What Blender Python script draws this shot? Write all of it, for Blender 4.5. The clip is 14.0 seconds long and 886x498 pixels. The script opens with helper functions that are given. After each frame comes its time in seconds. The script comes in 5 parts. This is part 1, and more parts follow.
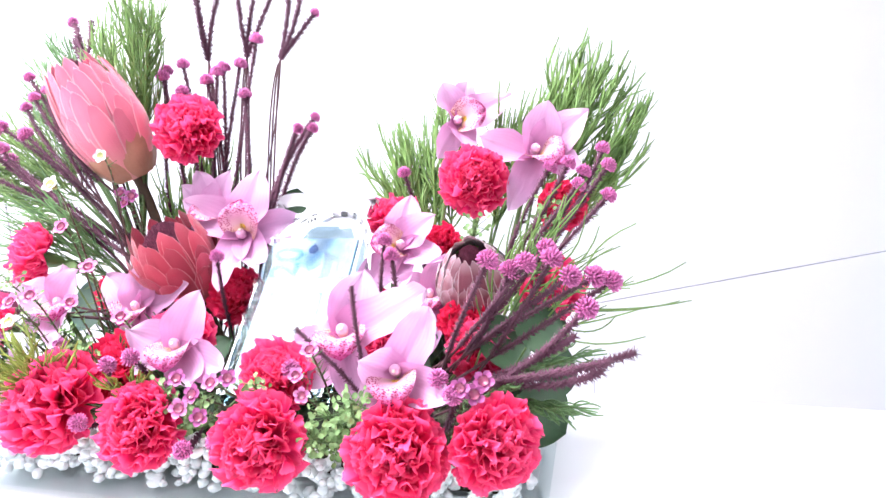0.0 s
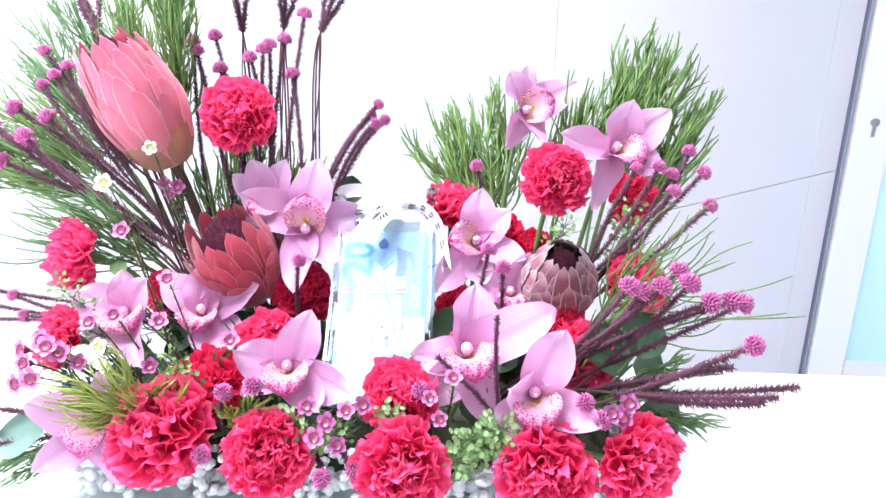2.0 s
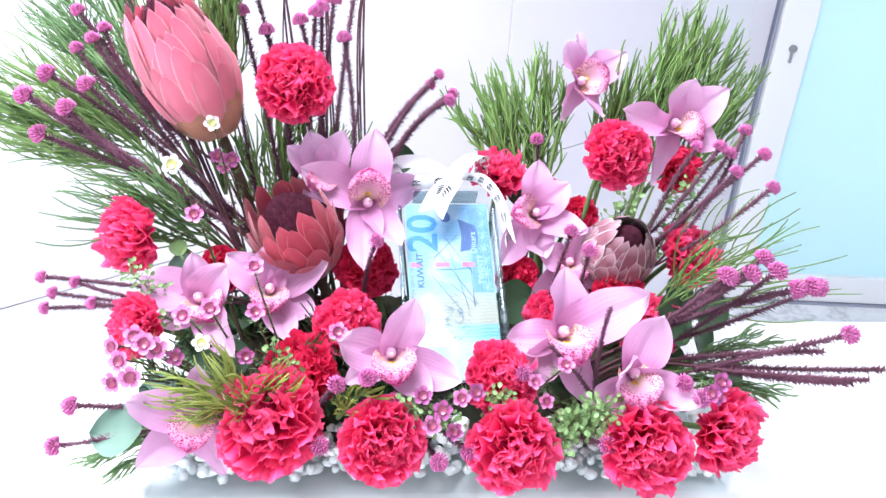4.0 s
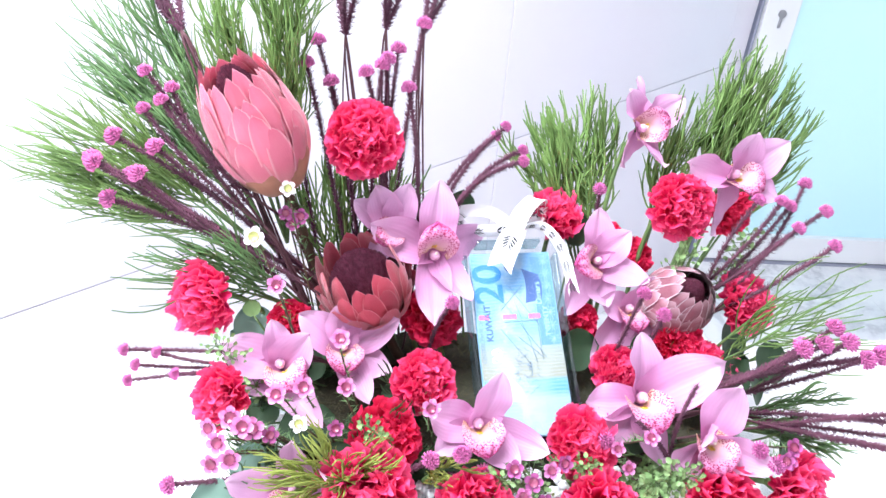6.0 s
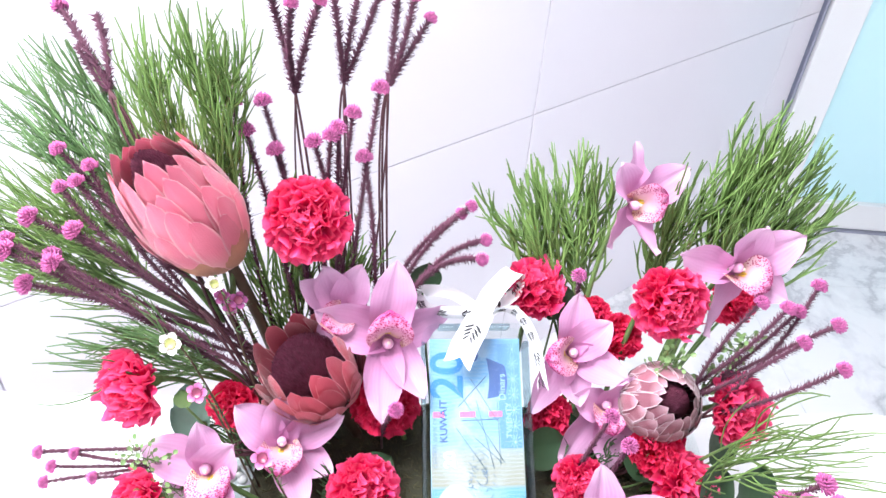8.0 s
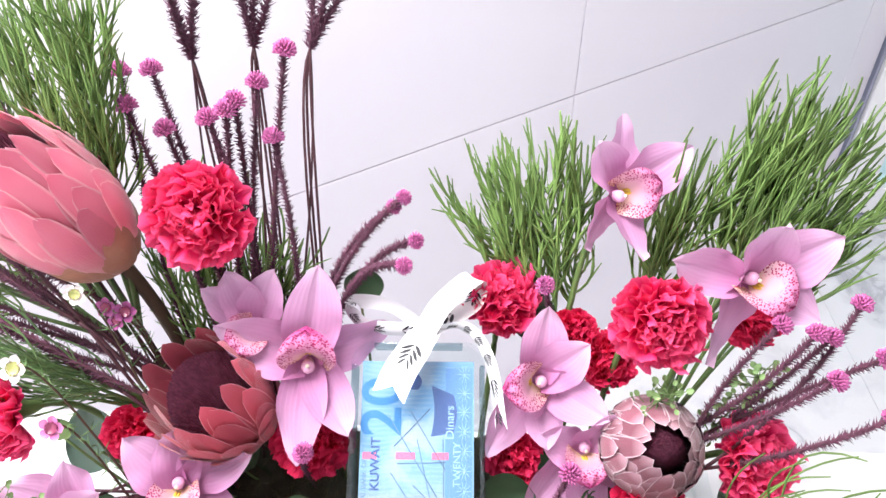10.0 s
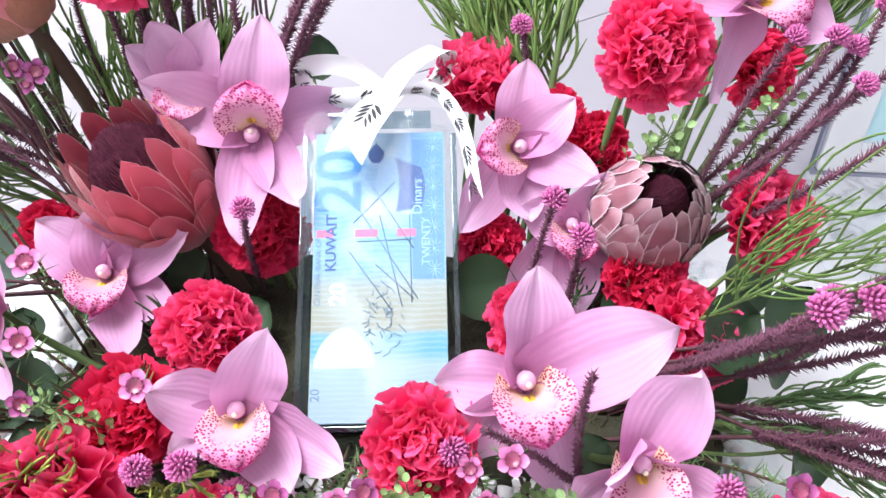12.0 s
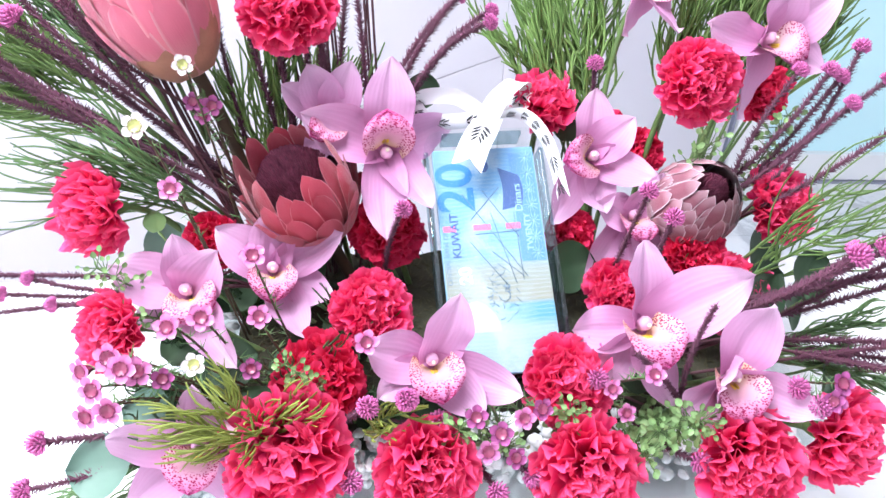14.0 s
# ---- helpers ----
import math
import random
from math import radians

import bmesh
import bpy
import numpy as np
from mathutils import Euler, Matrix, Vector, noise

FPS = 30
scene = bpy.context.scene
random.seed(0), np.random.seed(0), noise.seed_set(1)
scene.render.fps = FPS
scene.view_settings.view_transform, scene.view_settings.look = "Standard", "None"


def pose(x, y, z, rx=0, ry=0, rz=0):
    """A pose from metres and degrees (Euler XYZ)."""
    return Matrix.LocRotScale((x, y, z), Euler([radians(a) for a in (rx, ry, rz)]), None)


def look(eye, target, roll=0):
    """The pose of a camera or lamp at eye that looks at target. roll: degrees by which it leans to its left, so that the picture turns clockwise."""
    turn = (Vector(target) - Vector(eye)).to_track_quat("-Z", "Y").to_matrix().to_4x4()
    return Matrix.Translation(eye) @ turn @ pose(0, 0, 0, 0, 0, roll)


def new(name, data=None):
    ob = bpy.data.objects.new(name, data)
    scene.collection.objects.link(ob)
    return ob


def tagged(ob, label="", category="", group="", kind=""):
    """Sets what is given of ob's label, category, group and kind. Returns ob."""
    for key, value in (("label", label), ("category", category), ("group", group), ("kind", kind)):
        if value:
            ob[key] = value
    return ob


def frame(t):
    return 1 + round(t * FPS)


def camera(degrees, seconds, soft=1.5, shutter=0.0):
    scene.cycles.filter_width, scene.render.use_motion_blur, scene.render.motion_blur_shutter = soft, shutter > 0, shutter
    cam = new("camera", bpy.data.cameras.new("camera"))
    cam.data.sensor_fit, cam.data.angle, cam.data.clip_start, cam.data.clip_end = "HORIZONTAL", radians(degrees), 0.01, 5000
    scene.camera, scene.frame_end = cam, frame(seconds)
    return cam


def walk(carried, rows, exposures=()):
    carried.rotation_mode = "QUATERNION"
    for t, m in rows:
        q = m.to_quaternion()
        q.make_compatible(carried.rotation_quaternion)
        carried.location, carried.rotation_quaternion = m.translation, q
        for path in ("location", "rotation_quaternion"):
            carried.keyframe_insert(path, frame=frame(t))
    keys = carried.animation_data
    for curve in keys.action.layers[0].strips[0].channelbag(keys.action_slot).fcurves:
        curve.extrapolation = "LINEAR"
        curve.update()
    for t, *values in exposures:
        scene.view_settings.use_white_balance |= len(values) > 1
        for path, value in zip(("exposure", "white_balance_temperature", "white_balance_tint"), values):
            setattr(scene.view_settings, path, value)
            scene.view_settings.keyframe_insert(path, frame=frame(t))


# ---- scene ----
cam = camera(62.3, 14.0)
METRES, EYE, TILT, LEAN, TURN = 1.2, 0.33, -12.0, 1.5, 12.4
ROWS = [
    (0.0, 0.0, 0.0, 0.0, 0.0, 0.0, -0.0),
    (0.5, -0.0223, -0.005, 0.0133, -1.78, -1.2, -0.03),
    (1.0, -0.0532, 0.0007, 0.0263, -3.78, -2.8, 0.02),
    (1.5, -0.0893, 0.0194, 0.0414, -6.09, -4.88, 0.13),
    (2.0, -0.1325, 0.0157, 0.0631, -8.72, -7.26, 0.06),
    (2.5, -0.1708, 0.0146, 0.0898, -11.35, -9.54, -0.21),
    (3.0, -0.1994, 0.0237, 0.1019, -13.56, -11.56, -0.61),
    (5.5, -0.3015, 0.0706, 0.1528, -18.97, -17.94, -1.17),
    (6.0, -0.311, 0.0826, 0.1877, -19.24, -19.24, -1.43),
    (6.5, -0.3087, 0.0998, 0.2125, -18.83, -21.27, -1.55),
    (7.0, -0.2965, 0.1169, 0.2404, -17.54, -23.41, -1.56),
    (7.5, -0.2597, 0.1312, 0.2669, -15.73, -24.82, -1.86),
    (10.0, -0.1288, 0.223, 0.2389, -8.91, -26.67, 0.23),
    (10.5, -0.1148, 0.2285, 0.1917, -8.19, -26.83, 1.38),
    (11.0, -0.1002, 0.2235, 0.1452, -7.99, -26.92, 1.92),
    (11.5, -0.1015, 0.2088, 0.1226, -8.57, -26.49, 1.8),
    (12.0, -0.1206, 0.2132, 0.1086, -10.28, -25.92, 1.22),
    (12.5, -0.1546, 0.2265, 0.114, -12.5, -25.38, 0.64),
    (13.0, -0.1896, 0.2228, 0.1189, -14.62, -25.27, 0.36),
    (13.5, -0.2172, 0.1925, 0.1171, -16.5, -25.04, 0.34),
    (14.0, -0.2423, 0.1542, 0.1333, -17.9, -24.41, 0.57),
]

walk_exposure = [(0.0, 0.05, 6220, 9), (1.0, -0.07, 6120, 8), (2.0, -0.27, 6020, 7), (3.0, -0.42, 6020, 7), (5.5, -0.36, 6070, 8), (6.5, -0.38, 6120, 8), (7.5, -0.40, 6220, 8), (9.8, -0.60, 6620, 10), (11.0, -0.66, 6570, 10), (12.5, -0.66, 6270, 9), (13.3, -0.60, 6170, 9), (14.0, -0.54, 6070, 9)]
walk(cam, [(t, pose(0, 0, EYE, TILT, LEAN, TURN) @ pose(METRES * x, METRES * y, METRES * z, 90 + pitch, roll, yaw)) for t, x, y, z, yaw, pitch, roll in ROWS], walk_exposure)

# ---- world and lights ----
TOP = 0.045          # table top
FLOOR = -1.041
CEIL = 1.75

world = bpy.data.worlds.new("daylight")
scene.world = world
world.use_nodes = True
wn = world.node_tree.nodes
sky = wn.new("ShaderNodeTexSky")
sky.sky_type, sky.sun_disc, sky.sun_elevation, sky.sun_rotation = "NISHITA", False, radians(40), radians(200)
wn["Background"].inputs["Strength"].default_value = 0.12
world.node_tree.links.new(sky.outputs[0], wn["Background"].inputs["Color"])


def area_lamp(name, m, sx, sy, power, colour):
    data = bpy.data.lights.new(name, "AREA")
    data.shape, data.size, data.size_y, data.energy, data.color = "RECTANGLE", sx, sy, power, colour
    lamp = new(name, data)
    lamp.matrix_world = m
    return tagged(lamp, "unseen soft light panel added to brighten the room", "light", kind="structure")


# Added soft panels for assumed, unseen windows at left and behind the camera.
area_lamp("window_light", look((-2.35, -1.2, 0.75), (0.4, 0.8, 0.0)), 1.9, 1.6, 47, (0.965, 0.968, 1.0))
area_lamp("window_light", look((1.0, -2.35, 0.75), (0.0, 0.6, 0.1)), 2.6, 1.7, 27, (0.93, 0.96, 1.0))
# Added unseen fill that whitens the left part of the tiled wall.
area_lamp("ceiling_lamp", look((-1.0, 0.50, CEIL - 0.06), (-1.0, 0.60, 0)), 1.4, 0.8, 138, (0.965, 0.968, 1.0))
# Added unseen fill, placed to mirror in the money box's front panel.
area_lamp("ceiling_lamp", look((0.1, -1.4, CEIL - 0.06), (0.1, -1.39, 0)), 1.0, 0.8, 12, (0.965, 0.968, 1.0))
area_lamp("daylight_behind_door", look((1.9, 3.3, 0.3), (1.9, 2.5, 0.2)), 1.6, 2.4, 30, (0.9, 0.98, 1.0))


# ---- materials ----
class Nodes:
    """Short-hand for a node material with one Principled shader."""

    def __init__(self, name, rough=0.5, metal=0.0, **inputs):
        self.mat = bpy.data.materials.new(name)
        self.mat.use_nodes = True
        self.tree = self.mat.node_tree
        self.bsdf = self.tree.nodes["Principled BSDF"]
        self.set(self.bsdf, "Roughness", rough)
        self.set(self.bsdf, "Metallic", metal)
        for k, v in inputs.items():
            self.set(self.bsdf, k.replace("_", " "), v)

    def set(self, node, key, value):
        if isinstance(value, bpy.types.NodeSocket):
            self.tree.links.new(value, node.inputs[key])
        elif isinstance(value, tuple) and len(value) == 3 and len(node.inputs[key].default_value) == 4:
            node.inputs[key].default_value = (*value, 1)
        else:
            node.inputs[key].default_value = value

    def node(self, kind, out=0, **inputs):
        n = self.tree.nodes.new("ShaderNode" + kind)
        for k, v in inputs.items():
            k = int(k[1:]) if k[0] == "i" and k[1:].isdigit() else k.replace("_", " ")
            self.set(n, k, v)
        return n.outputs[out]

    def coord(self, which="Object"):
        return self.tree.nodes.new("ShaderNodeTexCoord").outputs[which]

    def noise(self, scale, detail=3.0, which="Object", rough=0.55):
        return self.node("TexNoise", 0, Vector=self.coord(which), Scale=scale, Detail=detail, Roughness=rough)

    def ramp(self, fac, *stops):
        n = self.tree.nodes.new("ShaderNodeValToRGB")
        self.tree.links.new(fac, n.inputs[0])
        el = n.color_ramp.elements
        while len(el) < len(stops):
            el.new(0.5)
        for e, (p, c) in zip(el, stops):
            e.position, e.color = p, (*c, 1) if isinstance(c, tuple) else (c, c, c, 1)
        return n.outputs[0]

    def mix(self, fac, a, b, blend="MIX"):
        n = self.tree.nodes.new("ShaderNodeMix")
        n.data_type, n.blend_type = "RGBA", blend
        for key, v in ((0, fac), (6, a), (7, b)):
            if isinstance(v, bpy.types.NodeSocket):
                self.tree.links.new(v, n.inputs[key])
            else:
                n.inputs[key].default_value = (*v, 1) if isinstance(v, tuple) else v
        return n.outputs[2]

    def math(self, op, a, b=0.0):
        n = self.tree.nodes.new("ShaderNodeMath")
        n.operation = op
        for i, v in ((0, a), (1, b)):
            if isinstance(v, bpy.types.NodeSocket):
                self.tree.links.new(v, n.inputs[i])
            else:
                n.inputs[i].default_value = v
        return n.outputs[0]

    def uv(self):
        n = self.tree.nodes.new("ShaderNodeSeparateXYZ")
        self.tree.links.new(self.coord("UV"), n.inputs[0])
        return n.outputs[0], n.outputs[1]

    def island(self):
        return self.tree.nodes.new("ShaderNodeNewGeometry").outputs["Random Per Island"]

    def random(self):
        return self.tree.nodes.new("ShaderNodeObjectInfo").outputs["Random"]

    def colour(self, c):
        self.set(self.bsdf, "Base Color", c)
        return self

    def bump(self, height, strength=0.3, distance=0.002):
        self.set(self.bsdf, "Normal", self.node("Bump", 0, Strength=strength, Distance=distance, Height=height))
        return self

    def thin(self, c, share=0.3):
        """Lets part of the light through, as petals and leaves do."""
        out = self.tree.nodes["Material Output"]
        tr = self.tree.nodes.new("ShaderNodeBsdfTranslucent")
        self.set(tr, "Color", c)
        mx = self.tree.nodes.new("ShaderNodeMixShader")
        mx.inputs[0].default_value = share
        self.tree.links.new(self.bsdf.outputs[0], mx.inputs[1])
        self.tree.links.new(tr.outputs[0], mx.inputs[2])
        self.tree.links.new(mx.outputs[0], out.inputs[0])
        return self


def petal_material(name, dark, light, edge, rough=0.55, share=0.3, streak=18.0, amount=0.35):
    """Petal: base to tip colour along v, fine uneven veins across u, mottling."""
    n = Nodes(name, rough, Specular_IOR_Level=0.25)
    u, v = n.uv()
    c = n.ramp(v, (0.0, dark), (0.75, light), (1.0, edge))
    wander = n.math("MULTIPLY", n.noise(70, 3), 0.06)
    wave = n.math("SINE", n.math("MULTIPLY", n.math("ADD", u, wander), streak * 6.28))
    vein = n.math("MULTIPLY", n.math("MAXIMUM", n.math("SUBTRACT", wave, 0.35), 0.0), 1.5)
    fade = n.math("MULTIPLY", n.ramp(v, (0.25, 1.0), (0.95, 0.25)), n.ramp(n.noise(35, 2), (0.35, 0.25), (0.65, 1.0)))
    c = n.mix(n.math("MULTIPLY", n.math("MULTIPLY", vein, fade), amount), c, dark)
    c = n.mix(n.math("MULTIPLY", n.noise(90, 3), 0.35), c, light)
    hue = n.node("HueSaturation", 0, Color=c, Value=n.math("ADD", n.math("MULTIPLY", n.island(), 0.22), 0.89))
    n.colour(hue).bump(wave, 0.12, 0.0006).thin(hue, share)
    return n.mat


def bract_material(name, foot, body, tip, margin, rough=0.45, edge=0.66, power=3.0):
    """Protea bract: foot to tip along v, redder margins, silky lengthwise streaks."""
    n = Nodes(name, rough, Specular_IOR_Level=0.35, Sheen_Weight=0.3)
    u, v = n.uv()
    c = n.ramp(v, (0.0, foot), (0.55, body), (0.85, body), (1.0, tip))
    side = n.math("MULTIPLY", n.math("ABSOLUTE", n.math("SUBTRACT", u, 0.5)), 2.0)
    c = n.mix(n.ramp(n.math("MAXIMUM", side, n.math("POWER", v, power)), (edge, 0.0), (0.98, 0.9)), c, margin)
    streak = n.node("TexNoise", 0, Vector=n.node("Mapping", 0, Vector=n.coord("UV"), Scale=(40.0, 3.0, 1.0)), Scale=1.0, Detail=3.0)
    c = n.mix(n.math("MULTIPLY", streak, 0.22), c, foot)
    c = n.node("HueSaturation", 0, Color=c, Value=n.math("ADD", n.math("MULTIPLY", n.random(), 0.45), 0.75))
    n.colour(c).bump(streak, 0.4, 0.0010).thin(c, 0.12)
    return n.mat


def simple(name, a, b, rough=0.6, scale=60.0, share=0.0, bump=0.2, **kw):
    n = Nodes(name, rough, **kw)
    c = n.mix(n.noise(scale, 4), a, b)
    c = n.node("HueSaturation", 0, Color=c, Value=n.math("ADD", n.math("MULTIPLY", n.island(), 0.4), 0.8))
    n.colour(c)
    if bump:
        n.bump(n.noise(scale * 6, 3), bump, 0.001)
    if share:
        n.thin(c, share)
    return n.mat


CARN = [petal_material("carnation_petal", (0.60, 0.008, 0.080), (0.82, 0.026, 0.160), (0.88, 0.13, 0.29), 0.6, 0.38, 5, 0.12),
        petal_material("carnation_petal_deep", (0.46, 0.004, 0.034), (0.70, 0.012, 0.080), (0.80, 0.050, 0.15), 0.6, 0.32, 5, 0.12)]
ORCHID = petal_material("orchid_petal", (0.51, 0.17, 0.37), (0.60, 0.335, 0.525), (0.71, 0.49, 0.65), 0.5, 0.3, 11, 0.40)
PROTEA = [bract_material("protea_bract_pink", (0.66, 0.30, 0.28), (0.70, 0.150, 0.245), (0.66, 0.10, 0.20), (0.80, 0.40, 0.45), 0.45, 0.80, 9.0),
          bract_material("protea_bract_red", (0.40, 0.07, 0.09), (0.48, 0.052, 0.090), (0.54, 0.075, 0.12), (0.72, 0.29, 0.34), 0.45, 0.88, 11.0),
          bract_material("protea_bract_silver", (0.13, 0.028, 0.045), (0.27, 0.085, 0.12), (0.58, 0.36, 0.41), (0.82, 0.72, 0.76), 0.75, 0.84, 9.0)]
BRACT_BROWN = simple("protea_base_bract", (0.26, 0.10, 0.06), (0.50, 0.25, 0.17), 0.5, 60)
STYLE = simple("protea_style", (0.05, 0.006, 0.02), (0.46, 0.13, 0.22), 0.55, 260)
PLUM = simple("plum_leaf", (0.058, 0.012, 0.033), (0.17, 0.048, 0.095), 0.6, 50, 0.1, 0)
PLUM_STEM = simple("plum_stem", (0.05, 0.014, 0.022), (0.10, 0.035, 0.045), 0.7, 50)
KNOB = simple("pink_flower_head", (0.50, 0.09, 0.30), (0.66, 0.20, 0.44), 0.6, 80, 0.2, 0)
NEEDLE = [simple("needle_green", (0.10, 0.21, 0.045), (0.25, 0.37, 0.11), 0.5, 30, 0.2, 0),
          simple("needle_green_deep", (0.09, 0.20, 0.07), (0.21, 0.34, 0.13), 0.5, 30, 0.2, 0),
          simple("needle_yellow_green", (0.20, 0.26, 0.05), (0.38, 0.42, 0.09), 0.5, 30, 0.2, 0)]
STEM = simple("green_stem", (0.06, 0.12, 0.035), (0.13, 0.20, 0.06), 0.55, 40)
BARK = simple("brown_stem", (0.05, 0.03, 0.02), (0.11, 0.07, 0.04), 0.75, 40)
NEEDLE_DARK = simple("needle_dark", (0.04, 0.10, 0.035), (0.09, 0.18, 0.07), 0.5, 30, 0.15, 0)
EUC = simple("eucalyptus_leaf", (0.09, 0.17, 0.13), (0.17, 0.27, 0.21), 0.55, 25, 0.12)
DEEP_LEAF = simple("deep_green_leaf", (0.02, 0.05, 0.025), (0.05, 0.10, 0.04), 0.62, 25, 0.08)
SMALL_LEAF = simple("small_green_leaf", (0.14, 0.27, 0.09), (0.32, 0.46, 0.19), 0.5, 60, 0.2, 0)
MOSS = simple("moss", (0.018, 0.020, 0.010), (0.05, 0.045, 0.022), 0.9, 90, 0, 0.8)
WAX = [petal_material("wax_petal_pink", (0.42, 0.07, 0.24), (0.66, 0.25, 0.48), (0.76, 0.40, 0.60), 0.35, 0.2, 2, 0.1),
       petal_material("wax_petal_white", (0.60, 0.50, 0.50), (0.82, 0.76, 0.78), (0.84, 0.80, 0.82), 0.35, 0.2, 2, 0.1),
       petal_material("wax_petal_purple", (0.20, 0.03, 0.12), (0.40, 0.10, 0.28), (0.50, 0.18, 0.36), 0.35, 0.2, 2, 0.1)]
WAX_CUP = simple("wax_cup", (0.16, 0.02, 0.06), (0.34, 0.07, 0.14), 0.25, 90)
WAX_CUP_GREEN = simple("wax_cup_green", (0.34, 0.36, 0.10), (0.50, 0.48, 0.20), 0.25, 90)
PEBBLE = simple("white_pebble", (0.74, 0.74, 0.75), (0.86, 0.86, 0.86), 0.35, 70)
COLUMN = simple("orchid_column", (0.58, 0.26, 0.42), (0.68, 0.42, 0.56), 0.5, 90)
ANTHER = simple("orchid_anther", (0.66, 0.56, 0.44), (0.74, 0.66, 0.54), 0.75, 90)
CALLUS = simple("orchid_callus", (0.75, 0.45, 0.03), (0.85, 0.62, 0.10), 0.4, 90)


def lip_material():
    n = Nodes("orchid_lip", 0.45, Specular_IOR_Level=0.3)
    u, v = n.uv()
    base = n.ramp(v, (0.0, (0.76, 0.52, 0.30)), (0.22, (0.68, 0.42, 0.46)), (0.60, (0.64, 0.28, 0.44)), (0.90, (0.58, 0.17, 0.36)), (1.0, (0.50, 0.06, 0.24)))
    vor = n.node("TexVoronoi", 0, Vector=n.coord(), Scale=720.0, Randomness=0.9)
    spots = n.ramp(vor, (0.36, 1.0), (0.48, 0.0))
    side = n.math("ABSOLUTE", n.math("SUBTRACT", u, 0.5))
    zone = n.ramp(n.math("MAXIMUM", v, n.math("MULTIPLY", side, 1.9)), (0.44, 0.0), (0.60, 1.0))
    c = n.mix(n.math("MULTIPLY", spots, zone), base, (0.30, 0.005, 0.075))
    n.colour(c).bump(n.noise(400, 2), 0.2, 0.0006).thin(c, 0.2)
    return n.mat


LIP = lip_material()


def clear_material(name, tint, gloss=0.006):
    """Clear sheet: lets light straight through, with a Fresnel gloss."""
    n = Nodes(name, 0.03)
    out = n.tree.nodes["Material Output"]
    tr = n.tree.nodes.new("ShaderNodeBsdfTransparent")
    n.set(tr, "Color", n.mix(n.noise(8, 2), tint, tuple(c * 0.985 for c in tint)))
    gl = n.tree.nodes.new("ShaderNodeBsdfGlossy")
    n.set(gl, "Roughness", 0.03)
    mx = n.tree.nodes.new("ShaderNodeMixShader")
    facing = n.node("LayerWeight", 1, Blend=0.5)
    n.set(mx, 0, n.math("ADD", n.math("MULTIPLY", n.math("POWER", facing, 5.0), 0.22), gloss))
    n.tree.links.new(tr.outputs[0], mx.inputs[1])
    n.tree.links.new(gl.outputs[0], mx.inputs[2])
    n.tree.links.new(mx.outputs[0], out.inputs[0])
    return n.mat


ACRYLIC = clear_material("clear_acrylic", (0.97, 0.99, 0.99))
ACRYLIC_EDGE = clear_material("acrylic_edge", (0.66, 0.76, 0.80), 0.12)


def table_material():
    n = Nodes("white_table_top", 0.28, Specular_IOR_Level=0.4)
    c = n.mix(n.noise(3, 5), (0.80, 0.80, 0.81), (0.84, 0.84, 0.85))
    n.colour(c).bump(n.noise(120, 4), 0.04, 0.001)
    return n.mat


def marble_material():
    n = Nodes("white_marble", 0.22)
    pos = n.tree.nodes.new("ShaderNodeNewGeometry").outputs["Position"]
    warp = n.node("TexNoise", 1, Vector=pos, Scale=1.6, Detail=6.0)
    mixed = n.mix(0.35, pos, warp)
    veins = n.node("TexNoise", 0, Vector=mixed, Scale=2.6, Detail=7.0, Roughness=0.62)
    line = n.ramp(n.math("ABSOLUTE", n.math("SUBTRACT", veins, 0.5)), (0.0, (0.52, 0.52, 0.55)), (0.03, (0.72, 0.72, 0.74)), (0.09, (0.82, 0.82, 0.83)))
    n.colour(line)
    return n.mat


def wall_material(name, a, b, rough=0.35):
    n = Nodes(name, rough)
    pos = n.tree.nodes.new("ShaderNodeNewGeometry").outputs["Position"]
    f = n.node("TexNoise", 0, Vector=pos, Scale=2.2, Detail=5.0)
    c = n.mix(f, a, b)
    n.colour(c).bump(n.node("TexNoise", 0, Vector=pos, Scale=90.0, Detail=3.0), 0.05, 0.001)
    return n.mat


TABLE = table_material()
MARBLE = marble_material()
TILE = wall_material("wall_tile", (0.85, 0.80, 0.87), (0.88, 0.84, 0.89), 0.22)
GROUT = wall_material("grout", (0.69, 0.63, 0.72), (0.75, 0.70, 0.77), 0.9)
PLASTER = wall_material("plaster", (0.78, 0.77, 0.78), (0.83, 0.82, 0.83), 0.8)
DOOR_WHITE = wall_material("white_lacquered_aluminium", (0.80, 0.80, 0.81), (0.84, 0.84, 0.85), 0.3)
SEAL = wall_material("dark_door_gap", (0.27, 0.28, 0.36), (0.33, 0.34, 0.42), 0.7)
STEEL = Nodes("brushed_steel", 0.35, 1.0).colour((0.42, 0.42, 0.44)).mat


def frosted_material():
    n = Nodes("frosted_door_glass", 0.5)
    pos = n.tree.nodes.new("ShaderNodeNewGeometry").outputs["Position"]
    c = n.mix(n.node("TexNoise", 0, Vector=pos, Scale=1.5, Detail=3.0), (0.76, 0.92, 0.95), (0.80, 0.94, 0.96))
    n.colour(c).thin(c, 0.6)
    return n.mat


FROSTED = frosted_material()


